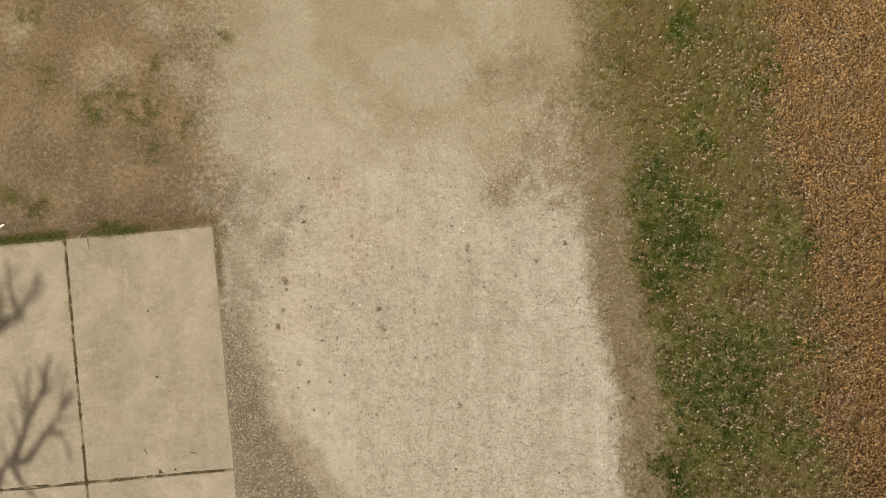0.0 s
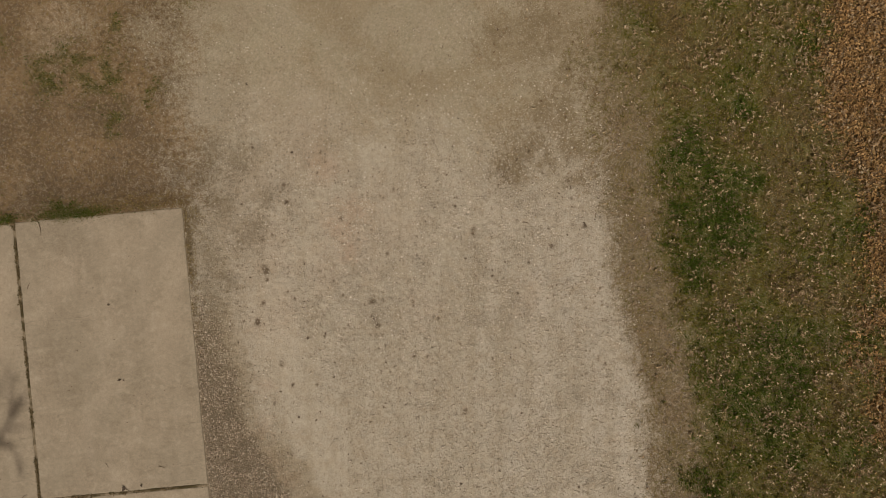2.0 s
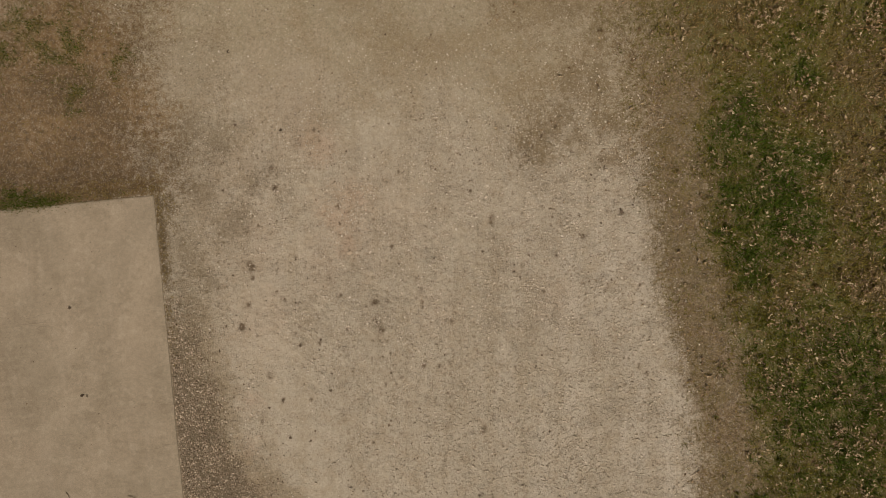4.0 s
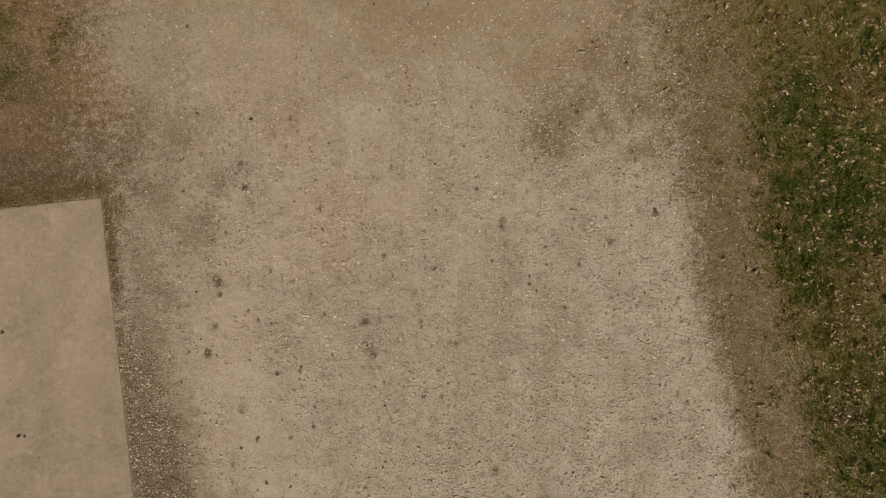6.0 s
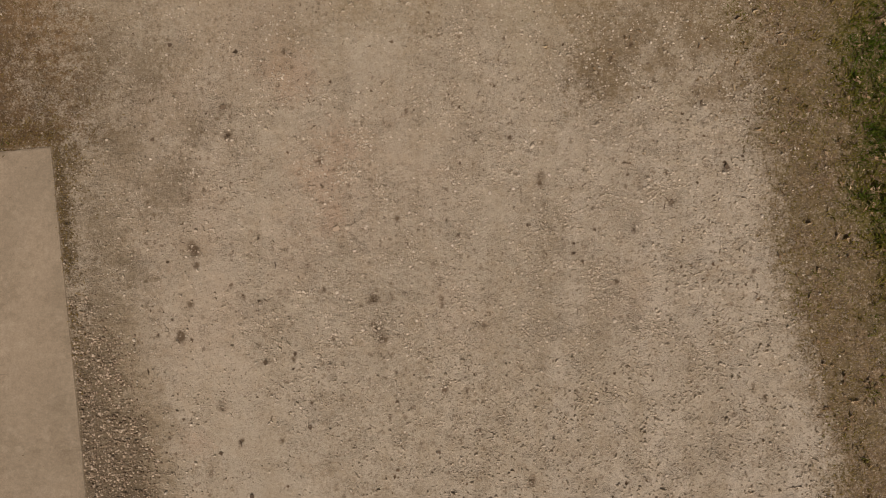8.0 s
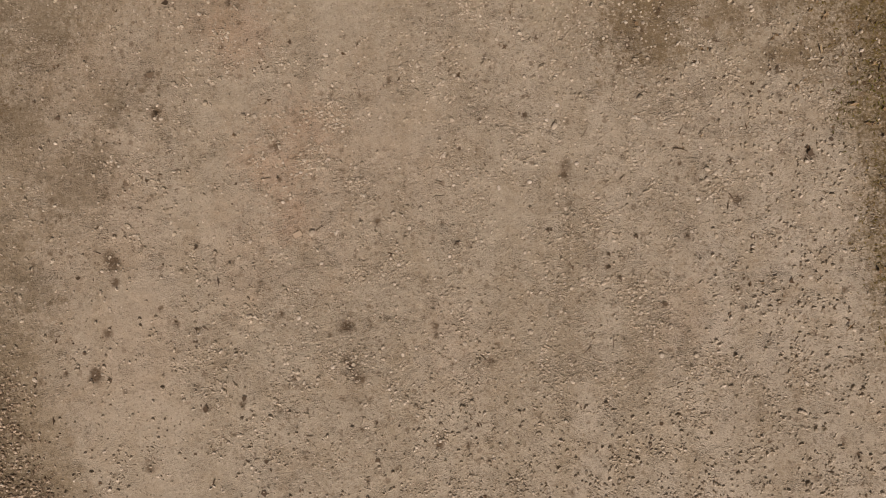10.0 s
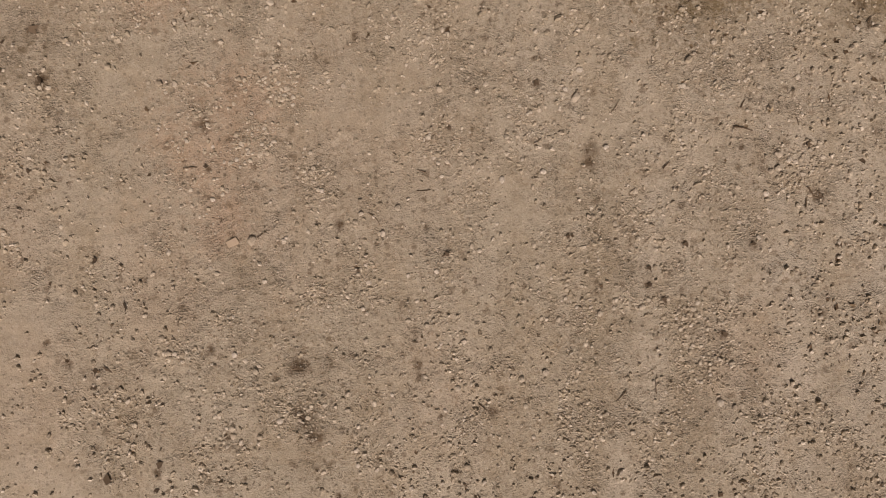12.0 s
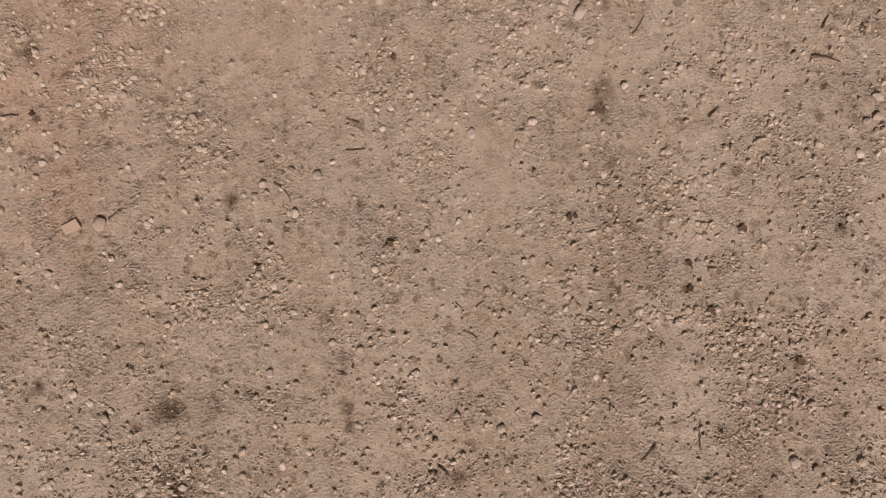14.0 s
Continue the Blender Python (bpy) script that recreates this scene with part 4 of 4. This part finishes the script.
def many_leaves(name, rng, x, y, size, mat, label, lift, tilt=0.5, base=0.0, bits=False, wide=1.0):
    n = len(x)
    v = (bit_shape if bits else leaf_shape)(rng, n) * size[:, None, None] * [wide, 1, 1]
    for ax, amount in (((1, 2), tilt), ((0, 2), tilt), ((0, 1), 3.1416)):
        a = rng.uniform(-amount, amount, n)
        c, s = np.cos(a)[:, None], np.sin(a)[:, None]
        p, q = v[:, :, ax[0]].copy(), v[:, :, ax[1]].copy()
        v[:, :, ax[0]], v[:, :, ax[1]] = p * c - q * s, p * s + q * c
    v = v + np.stack([x, y, height(x, y) + base + lift * rng.rand(n)], 1)[:, None, :]
    shape_f = BIT_F if bits else LEAF_F
    f = (shape_f[None] + (np.arange(n) * v.shape[1])[:, None, None]).reshape(-1, 3)
    return tagged(new(name, mesh_of(name, v.reshape(-1, 3), f, mat)), label, "leaf litter", kind="stuff")


rng = np.random.RandomState(47)
x, y = scatter(rng, 110000, (2.4, 4.3, -2.6, 2.6), lambda px, py: zones(px, py)["leaf"])
many_leaves("leaf_litter", rng, x, y, 0.010 + 0.021 * rng.rand(len(x)) ** 1.7, MAT_LITTER, "thick bed of crumpled orange-brown fallen leaves", 0.013, 0.65, 0.0, True)
x, y = scatter(rng, 100000, (2.4, 7.0, -7.0, 7.0), lambda px, py: zones(px, py)["leaf"] * np.maximum(step(np.abs(py), 2.4, 2.6), step(px, 4.1, 4.3)) * 0.85)
many_leaves("leaf_litter", rng, x, y, 0.016 + 0.028 * rng.rand(len(x)) ** 1.7, MAT_LITTER, "thick bed of crumpled orange-brown fallen leaves", 0.02, 0.6, 0.0, True)
x, y = scatter(rng, 29000, (0.2, 3.5, -2.5, 2.5), lambda px, py: np.clip(zones(px, py)["green"] + 0.3 * zones(px, py)["dirty"] + 0.30 * zones(px, py)["straw"], 0, 1) * (0.55 + 0.45 * step(px, 1.6, 2.2)) * np.clip(0.20 + 1.0 * step(fbm(px, py, 9.0, 4, 51) + 0.08 * (px - 2.1), 0.02, 0.40), 0, 1))
x, y = np.repeat(x, 2) + rng.normal(0, 0.011, 2 * len(x)), np.repeat(y, 2) + rng.normal(0, 0.011, 2 * len(x))
many_leaves("leaf_crumbs", rng, x, y, 0.013 + 0.024 * rng.rand(len(x)) ** 1.7, MAT_CRUMB, "crumbled brown leaf bits caught in the lawn", 0.010, 0.6, 0.024 * zones(x, y)["green"] + 0.003)


rng = np.random.RandomState(49)
many_leaves("dark_crumbs", rng, DEBRIS[0], DEBRIS[1], 0.0035 + 0.0105 * rng.rand(len(DEBRIS[0])) ** 3.0, MAT_DARK_CRUMB, "dark crumbs of rotten leaves on the drive", 0.001, 0.3, -0.001, False, 1.5)
outside = lambda px, py: np.maximum(np.abs(px + 0.08) - 0.8, np.abs(py + 0.27) - 0.5) > 0
x, y = scatter(rng, 11000, (-1.7, 1.2, -2.2, 1.6), lambda px, py: outside(px, py) * (1 - zones(px, py)["straw"]) * (1 - zones(px, py)["strip"]) * (1 - 0.7 * zones(px, py)["calm"]) * (1 - 0.6 * zones(px, py)["smooth"]) * 0.30 * step(fbm(px, py, 4.0, 4, 55), -0.25, 0.45) * (np.minimum(*slab_uv(px, py)) < -0.02))
many_leaves("leaf_scraps", rng, x, y, 0.007 + 0.017 * rng.rand(len(x)) ** 1.9, MAT_DARK_CRUMB, "torn brown leaf scraps trodden into the drive", 0.002, 0.35, 0.0, False, 1.4)
rows = np.array(STAINS + STAINS_SMALL + SPECKS + SPECKS_FAR)
own = np.repeat(np.arange(len(rows)), 9)
x, y = rows[own, 0] + rng.normal(0, 0.5, len(own)) * rows[own, 2], rows[own, 1] + rng.normal(0, 0.6, len(own)) * rows[own, 2]
many_leaves("stain_crumbs", rng, x, y, np.minimum(rows[own, 2], 0.016) * rng.uniform(0.2, 0.6, len(own)), MAT_DARK_CRUMB, "dark rotted scraps clotted in the dust", 0.001, 0.3, -0.001, False, 1.5)


def leaf_mesh(seed, mat, wide=1.0):
    v = leaf_shape(np.random.RandomState(seed), 1)[0] * [wide, 1, 0.6 if wide > 1 else 1]
    me = mesh_of("fallen_leaf", v, LEAF_F, mat, True)
    return me


PALE_LEAVES = [leaf_mesh(200 + k, MAT_LEAF) for k in range(10)]
DARK_LEAVES = [leaf_mesh(230 + k, MAT_LEAF_DARK, 1.0 + 0.12 * k) for k in range(9)]


def fallen_leaf(x, y, size, z, meshes, label, group, turn=None):
    ob = new("fallen_leaf", pick.choice(meshes))
    ob.matrix_world = pose(x, y, z, pick.uniform(-18, 18), pick.uniform(-18, 18), pick.uniform(0, 360) if turn is None else turn) @ Matrix.Diagonal((size, size, size, 1))
    return tagged(ob, label, "leaf", group)


x, y = scatter(rng, 1400, (1.35, 3.2, -2.2, 2.2), lambda px, py: zones(px, py)["green"] * (1 - zones(px, py)["leaf"]) * (0.4 + 0.6 * step(fbm(px, py, 2.0, 2, 53), -0.2, 0.4)))
zz = height(x, y)
for k in range(min(130, len(x))):
    fallen_leaf(x[k], y[k], pick.uniform(0.014, 0.027), zz[k] + 0.024, PALE_LEAVES, "small curled dry tan leaf lying on the lawn", "leaves on the lawn")
for lx, ly, size, turn in [(-0.246, -0.462, 0.017, 80), (-0.227, -0.449, 0.013, 20), (0.527, -0.454, 0.022, 30), (0.379, -0.364, 0.016, 70), (-1.003, -0.789, 0.034, 88), (-0.163, -0.246, 0.018, 40),
                           (-1.168, 0.2, 0.034, 30), (-1.182, 0.325, 0.032, 120), (0.139, -0.204, 0.014, 10), (-0.874, -0.752, 0.022, 75), (-1.113, -1.138, 0.028, 20), (1.01, 0.04, 0.03, 0)]:
    fallen_leaf(lx, ly, size, float(height(np.array([lx]), np.array([ly]))[0]) + 0.004, DARK_LEAVES, "dark rotten leaf fragment on pale gravel", "dark leaves on the drive", turn)
for lx, ly, size in [(-0.759, -0.021, 0.018), (-1.031, -0.249, 0.016), (0.749, 0.02, 0.024), (0.342, -0.285, 0.018), (0.376, -0.368, 0.02), (0.065, 0.18, 0.022), (-0.167, 0.098, 0.013),
                     (-0.153, 0.068, 0.014), (0.061, -0.058, 0.012), (0.148, -0.203, 0.014), (0.432, -0.225, 0.016), (-0.384, -0.283, 0.012), (-0.898, -0.04, 0.014), (0.605, -0.229, 0.018), (0.341, -0.327, 0.018)]:
    fallen_leaf(lx, ly, size, float(height(np.array([lx]), np.array([ly]))[0]) + 0.004, DARK_LEAVES, "small dark leaf crumb on pale gravel", "dark leaves on the drive")
x, y = scatter(rng, 420, (-1.6, 1.1, -2.1, 1.2), lambda px, py: (1 - zones(px, py)["straw"]) * outside(px, py) * (1 - zones(px, py)["strip"]) * (0.4 + 0.6 * step(-py, -0.9, 0.2)) * (0.5 + 0.5 * step(fbm(px, py, 3.0, 3, 54), -0.3, 0.3)))
zz = height(x, y)
for k in range(min(112, len(x))):
    if min(slab_uv(x[k], y[k])) < -0.05:
        fallen_leaf(x[k], y[k], 0.010 + 0.018 * pick.random() ** 1.6, zz[k] + 0.002, DARK_LEAVES, "dark rotten leaf fragment on pale gravel", "dark leaves on the drive")
for lx, ly, size in [(-2.441, -0.554, 0.035), (-2.361, -1.096, 0.04), (-2.33, -1.10, 0.02), (-2.322, -1.882, 0.035), (-2.2, -1.86, 0.025), (-2.75, -0.2, 0.012), (-2.3, -0.2, 0.012), (-3.1, -0.85, 0.014)]:
    fallen_leaf(lx, ly, size, 0.036, DARK_LEAVES, "dark dry leaf fragment on the concrete", "leaves on the concrete")


# ---- twigs ----
def tube(bm, points, radii, sides=6):
    rings = []
    for k, p in enumerate(points):
        d = (Vector(points[min(k + 1, len(points) - 1)]) - Vector(points[max(k - 1, 0)])).normalized()
        a = d.orthogonal().normalized()
        b = d.cross(a)
        rings.append([bm.verts.new(Vector(p) + (a * math.cos(t) + b * math.sin(t)) * radii[k]) for t in (2 * math.pi * j / sides for j in range(sides))])
    for r0, r1 in zip(rings, rings[1:]):
        for j in range(sides):
            bm.faces.new((r0[j], r0[(j + 1) % sides], r1[(j + 1) % sides], r1[j]))
    bm.faces.new(rings[0][::-1])
    bm.faces.new(rings[-1])


def twig(x, y, length, turn, radius, bow, z=None, label="short dry brown twig lying on the gravel"):
    bm = bmesh.new()
    n = 7
    pts = []
    for k in range(n):
        t = k / (n - 1) - 0.5
        pts.append((t * length, bow * length * (0.25 - t * t) + pick.uniform(-0.02, 0.02) * length, radius + 0.001 + pick.uniform(0, 0.4) * radius))
    tube(bm, pts, [radius * (1.1 - 0.6 * k / (n - 1)) for k in range(n)], 6)
    me = bpy.data.meshes.new("twig")
    bm.to_mesh(me)
    bm.free()
    me.materials.append(MAT_TWIG)
    ob = new("twig", me)
    ob.matrix_world = pose(x, y, float(height(np.array([x]), np.array([y]))[0]) if z is None else z, 0, 0, turn)
    return tagged(ob, label, "twig", "twigs")


for tx, ty, ln, turn, r, bow in [(0.583, 0.059, 0.05, -15, 0.0018, 0.25), (-0.342, -0.158, 0.042, -48, 0.0011, 0.5), (-0.163, -0.246, 0.026, 25, 0.0014, 0.3), (0.388, -0.03, 0.026, 45, 0.0015, 0.2),
                                (-0.078, -0.628, 0.026, -40, 0.0016, 0.2), (0.356, -0.575, 0.05, 88, 0.0009, 0.2), (0.26, 0.118, 0.045, 55, 0.0010, -0.2), (-0.62, -0.19, 0.03, 35, 0.0012, 0.1),
                                (-0.799, -0.024, 0.034, 6, 0.0017, 0.2), (-0.218, -0.085, 0.034, 4, 0.0013, -0.2), (0.752, -0.1, 0.03, -60, 0.002, 0.1), (0.74, -0.125, 0.028, 85, 0.0018, 0.1),
                                (0.583, 0.123, 0.025, 62, 0.0015, 0.1), (-0.049, -0.351, 0.016, -45, 0.0009, 0.1), (-0.014, -0.349, 0.017, 40, 0.0009, 0.1), (0.72, 0.08, 0.03, -70, 0.001, 0.2)]:
    twig(tx, ty, ln, turn, r, bow)
for k in range(9):
    twig(pick.uniform(-1.4, 1.0), pick.uniform(-1.6, 1.4), pick.uniform(0.02, 0.05), pick.uniform(0, 360), pick.uniform(0.0008, 0.0018), pick.uniform(-0.5, 0.5))
for tx, ty, ln, turn in [(-2.955, 0.02, 0.14, -70), (-2.05, -1.73, 0.05, -15), (-2.45, -1.72, 0.04, -60), (-3.05, -1.95, 0.05, 40), (-2.7, -1.97, 0.09, 8), (-2.3, -1.9, 0.06, -30), (-3.02, -0.42, 0.05, 70)]:
    twig(tx, ty, ln, turn, 0.002, 0.25, 0.031, "thin dry twig lying on the concrete")

# a plank chip beside the larger pebble
bm = bmesh.new()
bmesh.ops.create_cube(bm, size=1.0, matrix=Matrix.Diagonal((0.030, 0.017, 0.004, 1)))
for v in bm.verts:
    v.co += Vector((pick.uniform(-0.002, 0.002), pick.uniform(-0.0015, 0.0015), 0))
bmesh.ops.bevel(bm, geom=bm.edges[:], offset=0.0006, segments=1, affect="EDGES")
chip_mesh = bpy.data.meshes.new("wood_chip")
bm.to_mesh(chip_mesh)
bm.free()
chip_material = Nodes("pale_wood", 0.8)
chip_mesh.materials.append(chip_material.done(chip_material.mix(chip_material.noise(1.0, 3, 0.5, chip_material.stretch(40, 500, 80)), (0.44, 0.35, 0.25), (0.56, 0.46, 0.345))))
chip = tagged(new("wood_chip", chip_mesh), "flat pale wood chip on the dusty gravel", "wood chip")
chip.matrix_world = pose(-0.693, -0.21, float(height(np.array([-0.693]), np.array([-0.21]))[0]) + 0.003, 3, -4, 27)

# a scrap of white plastic at the soil's edge
bm = bmesh.new()
bmesh.ops.create_grid(bm, x_segments=8, y_segments=5, size=0.5)
for v in bm.verts:
    taper = 1.0 - 0.85 * max(0.0, v.co.x + 0.05) / 0.55
    v.co = (v.co.x * 0.17, v.co.y * 0.08 * taper, 0.012 + 0.012 * math.cos(v.co.y * 5) + 0.004 * math.sin(v.co.x * 14))
ext = bmesh.ops.extrude_face_region(bm, geom=bm.faces[:])
for v in ext["geom"]:
    if isinstance(v, bmesh.types.BMVert):
        v.co.z -= 0.0015
scrap_mesh = bpy.data.meshes.new("plastic_scrap")
bm.to_mesh(scrap_mesh)
bm.free()
scrap_mesh.materials.append(plain_white())
scrap = tagged(new("plastic_scrap", scrap_mesh), "bent scrap of white plastic on the soil", "scrap")
scrap.matrix_world = pose(-3.72, 0.112, 0.002, 0, 0, 30)


# ---- crumbs blown onto the concrete ----
rng = np.random.RandomState(83)
u, v = rng.uniform(0.13, 2.4, 150), rng.uniform(0.13, 2.3, 150)
a = radians(SLAB_TURN)
x, y = SLAB_CORNER[0] - u * math.cos(a) + v * math.sin(a), SLAB_CORNER[1] - u * math.sin(a) - v * math.cos(a)
many_leaves("slab_crumbs", rng, x, y, 0.004 + 0.016 * rng.rand(len(x)) ** 2.5, MAT_DARK_CRUMB, "a few dark crumbs of leaves on the concrete", 0.001, 0.25, 0.0525)


# ---- bare tree south of the walk, whose shadow falls on the concrete ----
def over(gx0, gy0, h):
    """The place at height h that shades the ground at (gx0, gy0)."""
    k = h / SUN_DIR.z
    return (gx0 + SUN_DIR.x * k, gy0 + SUN_DIR.y * k, h)


tree = tagged(new("tree"), "bare leafless tree with grey bark beside the walk", "tree")
TRUNK = Vector((-5.0, -7.2, 0.0))
tree.location = TRUNK


def bough(name, points, r0, r1, parent=None, label=""):
    bm = bmesh.new()
    pts = [Vector(p) - TRUNK for p in points]
    n = len(pts)
    r0, r1 = (r0 * 1.3, r1 * 1.5) if name == "branch" else (r0, r1)
    tube(bm, pts, [r0 + (r1 - r0) * k / (n - 1) for k in range(n)], 7)
    return part(name, bm, MAT_BARK, parent or tree, label, True)


bough("trunk", [(-5.0, -7.2, -0.2), (-5.0, -7.2, 0.15), (-4.97, -7.16, 1.2), (-5.02, -7.1, 2.4), (-4.95, -7.0, 3.8), (-4.9, -6.9, 5.2), (-4.8, -6.8, 6.8), (-4.85, -6.7, 8.2)], 0.17, 0.02)
low = bough("limb", [(-5.0, -7.1, 2.5), (-4.4, -7.0, 3.6), (-3.5, -7.1, 4.6), over(-3.654, -1.872, 5.30), over(-3.556, -1.782, 5.40)], 0.0675, 0.0330)
bough("branch", [over(-3.556, -1.782, 5.40), over(-3.47, -1.58, 5.50), over(-3.41, -1.411, 5.60), over(-3.291, -1.138, 5.75), over(-3.255, -0.895, 5.90)], 0.0270, 0.0090, low)
bough("branch", [over(-3.556, -1.782, 5.40), over(-3.435, -1.781, 5.40), over(-3.264, -1.531, 5.55), over(-3.13, -1.333, 5.70), over(-3.05, -1.2, 5.80)], 0.0270, 0.0075, low)
bough("branch", [over(-3.264, -1.531, 5.55), over(-3.142, -1.558, 5.50), over(-3.095, -1.66, 5.50), over(-3.075, -1.777, 5.45)], 0.0149, 0.0075, low)
bough("branch", [over(-3.556, -1.80, 5.40), over(-3.5, -1.93, 5.35), over(-3.405, -2.038, 5.30), over(-3.3, -2.2, 5.25)], 0.0243, 0.0090, low)
bough("branch", [over(-3.41, -1.411, 5.60), over(-3.44, -1.2, 5.70), over(-3.42, -1.0, 5.80)], 0.0108, 0.0060, low)
bough("branch", [over(-3.13, -1.333, 5.70), over(-3.17, -1.18, 5.80), over(-3.12, -1.05, 5.90)], 0.0095, 0.0060, low)
bough("branch", [over(-3.34, -1.25, 5.70), over(-3.24, -1.15, 5.75), over(-3.16, -0.98, 5.80)], 0.0095, 0.0060, low)
high = bough("limb", [(-4.95, -7.0, 3.7), (-4.4, -7.0, 4.6), (-3.6, -7.0, 5.6), over(-3.80, -0.78, 6.60), over(-3.663, -0.688, 6.70)], 0.0675, 0.0360)
bough("branch", [over(-3.663, -0.688, 6.70), over(-3.505, -0.551, 6.80), over(-3.43, -0.44, 6.90), over(-3.386, -0.34, 6.95), over(-3.359, -0.204, 7.10)], 0.0270, 0.0090, high)
bough("branch", [over(-3.505, -0.551, 6.80), over(-3.57, -0.42, 6.90), over(-3.591, -0.304, 7.00), over(-3.621, -0.108, 7.15)], 0.0216, 0.0090, high)
bough("branch", [over(-3.663, -0.688, 6.70), over(-3.69, -0.5, 6.80), over(-3.66, -0.3, 6.90)], 0.0189, 0.0090, high)
bough("branch", [over(-3.43, -0.44, 6.90), over(-3.36, -0.42, 6.90), over(-3.31, -0.33, 6.95)], 0.0108, 0.0060, high)
for gx0, gy0, dx, dy, h in [(-3.72, -0.55, 0.16, 0.12, 6.8), (-3.72, -0.46, 0.10, 0.18, 6.9), (-3.70, -0.60, 0.20, -0.02, 6.8), (-3.45, -0.50, -0.05, 0.20, 7.0), (-3.55, -0.62, 0.12, 0.02, 6.8), (-3.60, -0.30, 0.10, 0.14, 7.0), (-3.40, -0.36, 0.10, 0.08, 7.0), (-3.62, -0.65, -0.04, 0.25, 6.9)]:
    bough("branch", [over(gx0, gy0, h), over(gx0 + dx * 0.5, gy0 + dy * 0.55, h + 0.06), over(gx0 + dx, gy0 + dy, h + 0.1)], 0.011, 0.006, high)
for gx0, gy0, dx, dy, h in [(-3.70, -1.90, 0.16, -0.10, 5.4), (-3.33, -1.28, 0.03, 0.28, 5.8), (-3.45, -1.46, -0.10, 0.42, 5.7), (-3.18, -1.34, 0.10, 0.16, 5.7), (-3.50, -1.65, -0.08, 0.28, 5.5), (-3.36, -1.28, 0.14, 0.10, 5.7), (-3.20, -1.45, 0.16, 0.04, 5.6), (-3.47, -1.55, 0.03, 0.34, 5.6), (-3.60, -1.83, -0.05, 0.25, 5.4), (-3.30, -1.15, -0.07, 0.2, 5.8)]:
    bough("branch", [over(gx0, gy0, h), over(gx0 + dx * 0.5, gy0 + dy * 0.55, h + 0.06), over(gx0 + dx, gy0 + dy, h + 0.1)], 0.010, 0.005, low)
for k in range(9):
    a, h0 = 2.6 + k * 0.42, 2.8 + k * 0.5
    r = 2.6 - k * 0.14
    mid = (-4.9 + math.cos(a) * r * 0.5, -7.0 + math.sin(a) * r * 0.5, h0 + 0.7)
    tip = (-4.9 + math.cos(a + 0.2) * r, -7.0 + math.sin(a + 0.2) * r, h0 + 1.7)
    limb = bough("limb", [(-4.95, -7.05, h0), mid, tip], 0.045, 0.012)
    for j in (-0.5, 0.5):
        bough("branch", [mid, (mid[0] + math.cos(a + j) * 0.6, mid[1] + math.sin(a + j) * 0.6, mid[2] + 0.5), (mid[0] + math.cos(a + j * 1.5) * 1.1, mid[1] + math.sin(a + j * 1.5) * 1.1, mid[2] + 1.1)], 0.016, 0.004, limb)


# ---- moss and crumbs in the joints and along the slab's side ----
def joint_points(rng, n):
    """Points along the joints, in the slab's own metres."""
    t, kind = rng.rand(n), rng.rand(n)
    u = np.where(kind < 0.5, PANEL_W + GAP / 2 + rng.normal(0, 0.006, n), t * 3.4)
    v = np.where(kind < 0.5, t * 2.3, PANEL_L + GAP / 2 + rng.normal(0, 0.006, n))
    keep = fbm(u * 1.0, v, 9, 3, 61) > 0.02
    return u[keep], v[keep]


rng = np.random.RandomState(71)
u, v = joint_points(rng, 5200)
a = radians(SLAB_TURN)
wx, wy = SLAB_CORNER[0] - u * math.cos(a) + v * math.sin(a), SLAB_CORNER[1] - u * math.sin(a) - v * math.cos(a)
n = len(wx)
size = 0.005 + 0.020 * rng.rand(n) ** 2.2
leafy = leaf_shape(rng, n) * size[:, None, None]
ang = rng.uniform(0, 6.283, n)
c, s = np.cos(ang)[:, None], np.sin(ang)[:, None]
pts = np.stack([leafy[:, :, 0] * c - leafy[:, :, 1] * s + wx[:, None], leafy[:, :, 0] * s + leafy[:, :, 1] * c + wy[:, None], leafy[:, :, 2] + 0.030 + 0.004 * rng.rand(n)[:, None]], -1)
f = (LEAF_F[None] + (np.arange(n) * 9)[:, None, None]).reshape(-1, 3)
tagged(new("joint_moss", mesh_of("joint_moss", pts.reshape(-1, 3), f, MAT_MOSS)), "olive moss and crumbs growing in the concrete joints", "moss", kind="stuff")
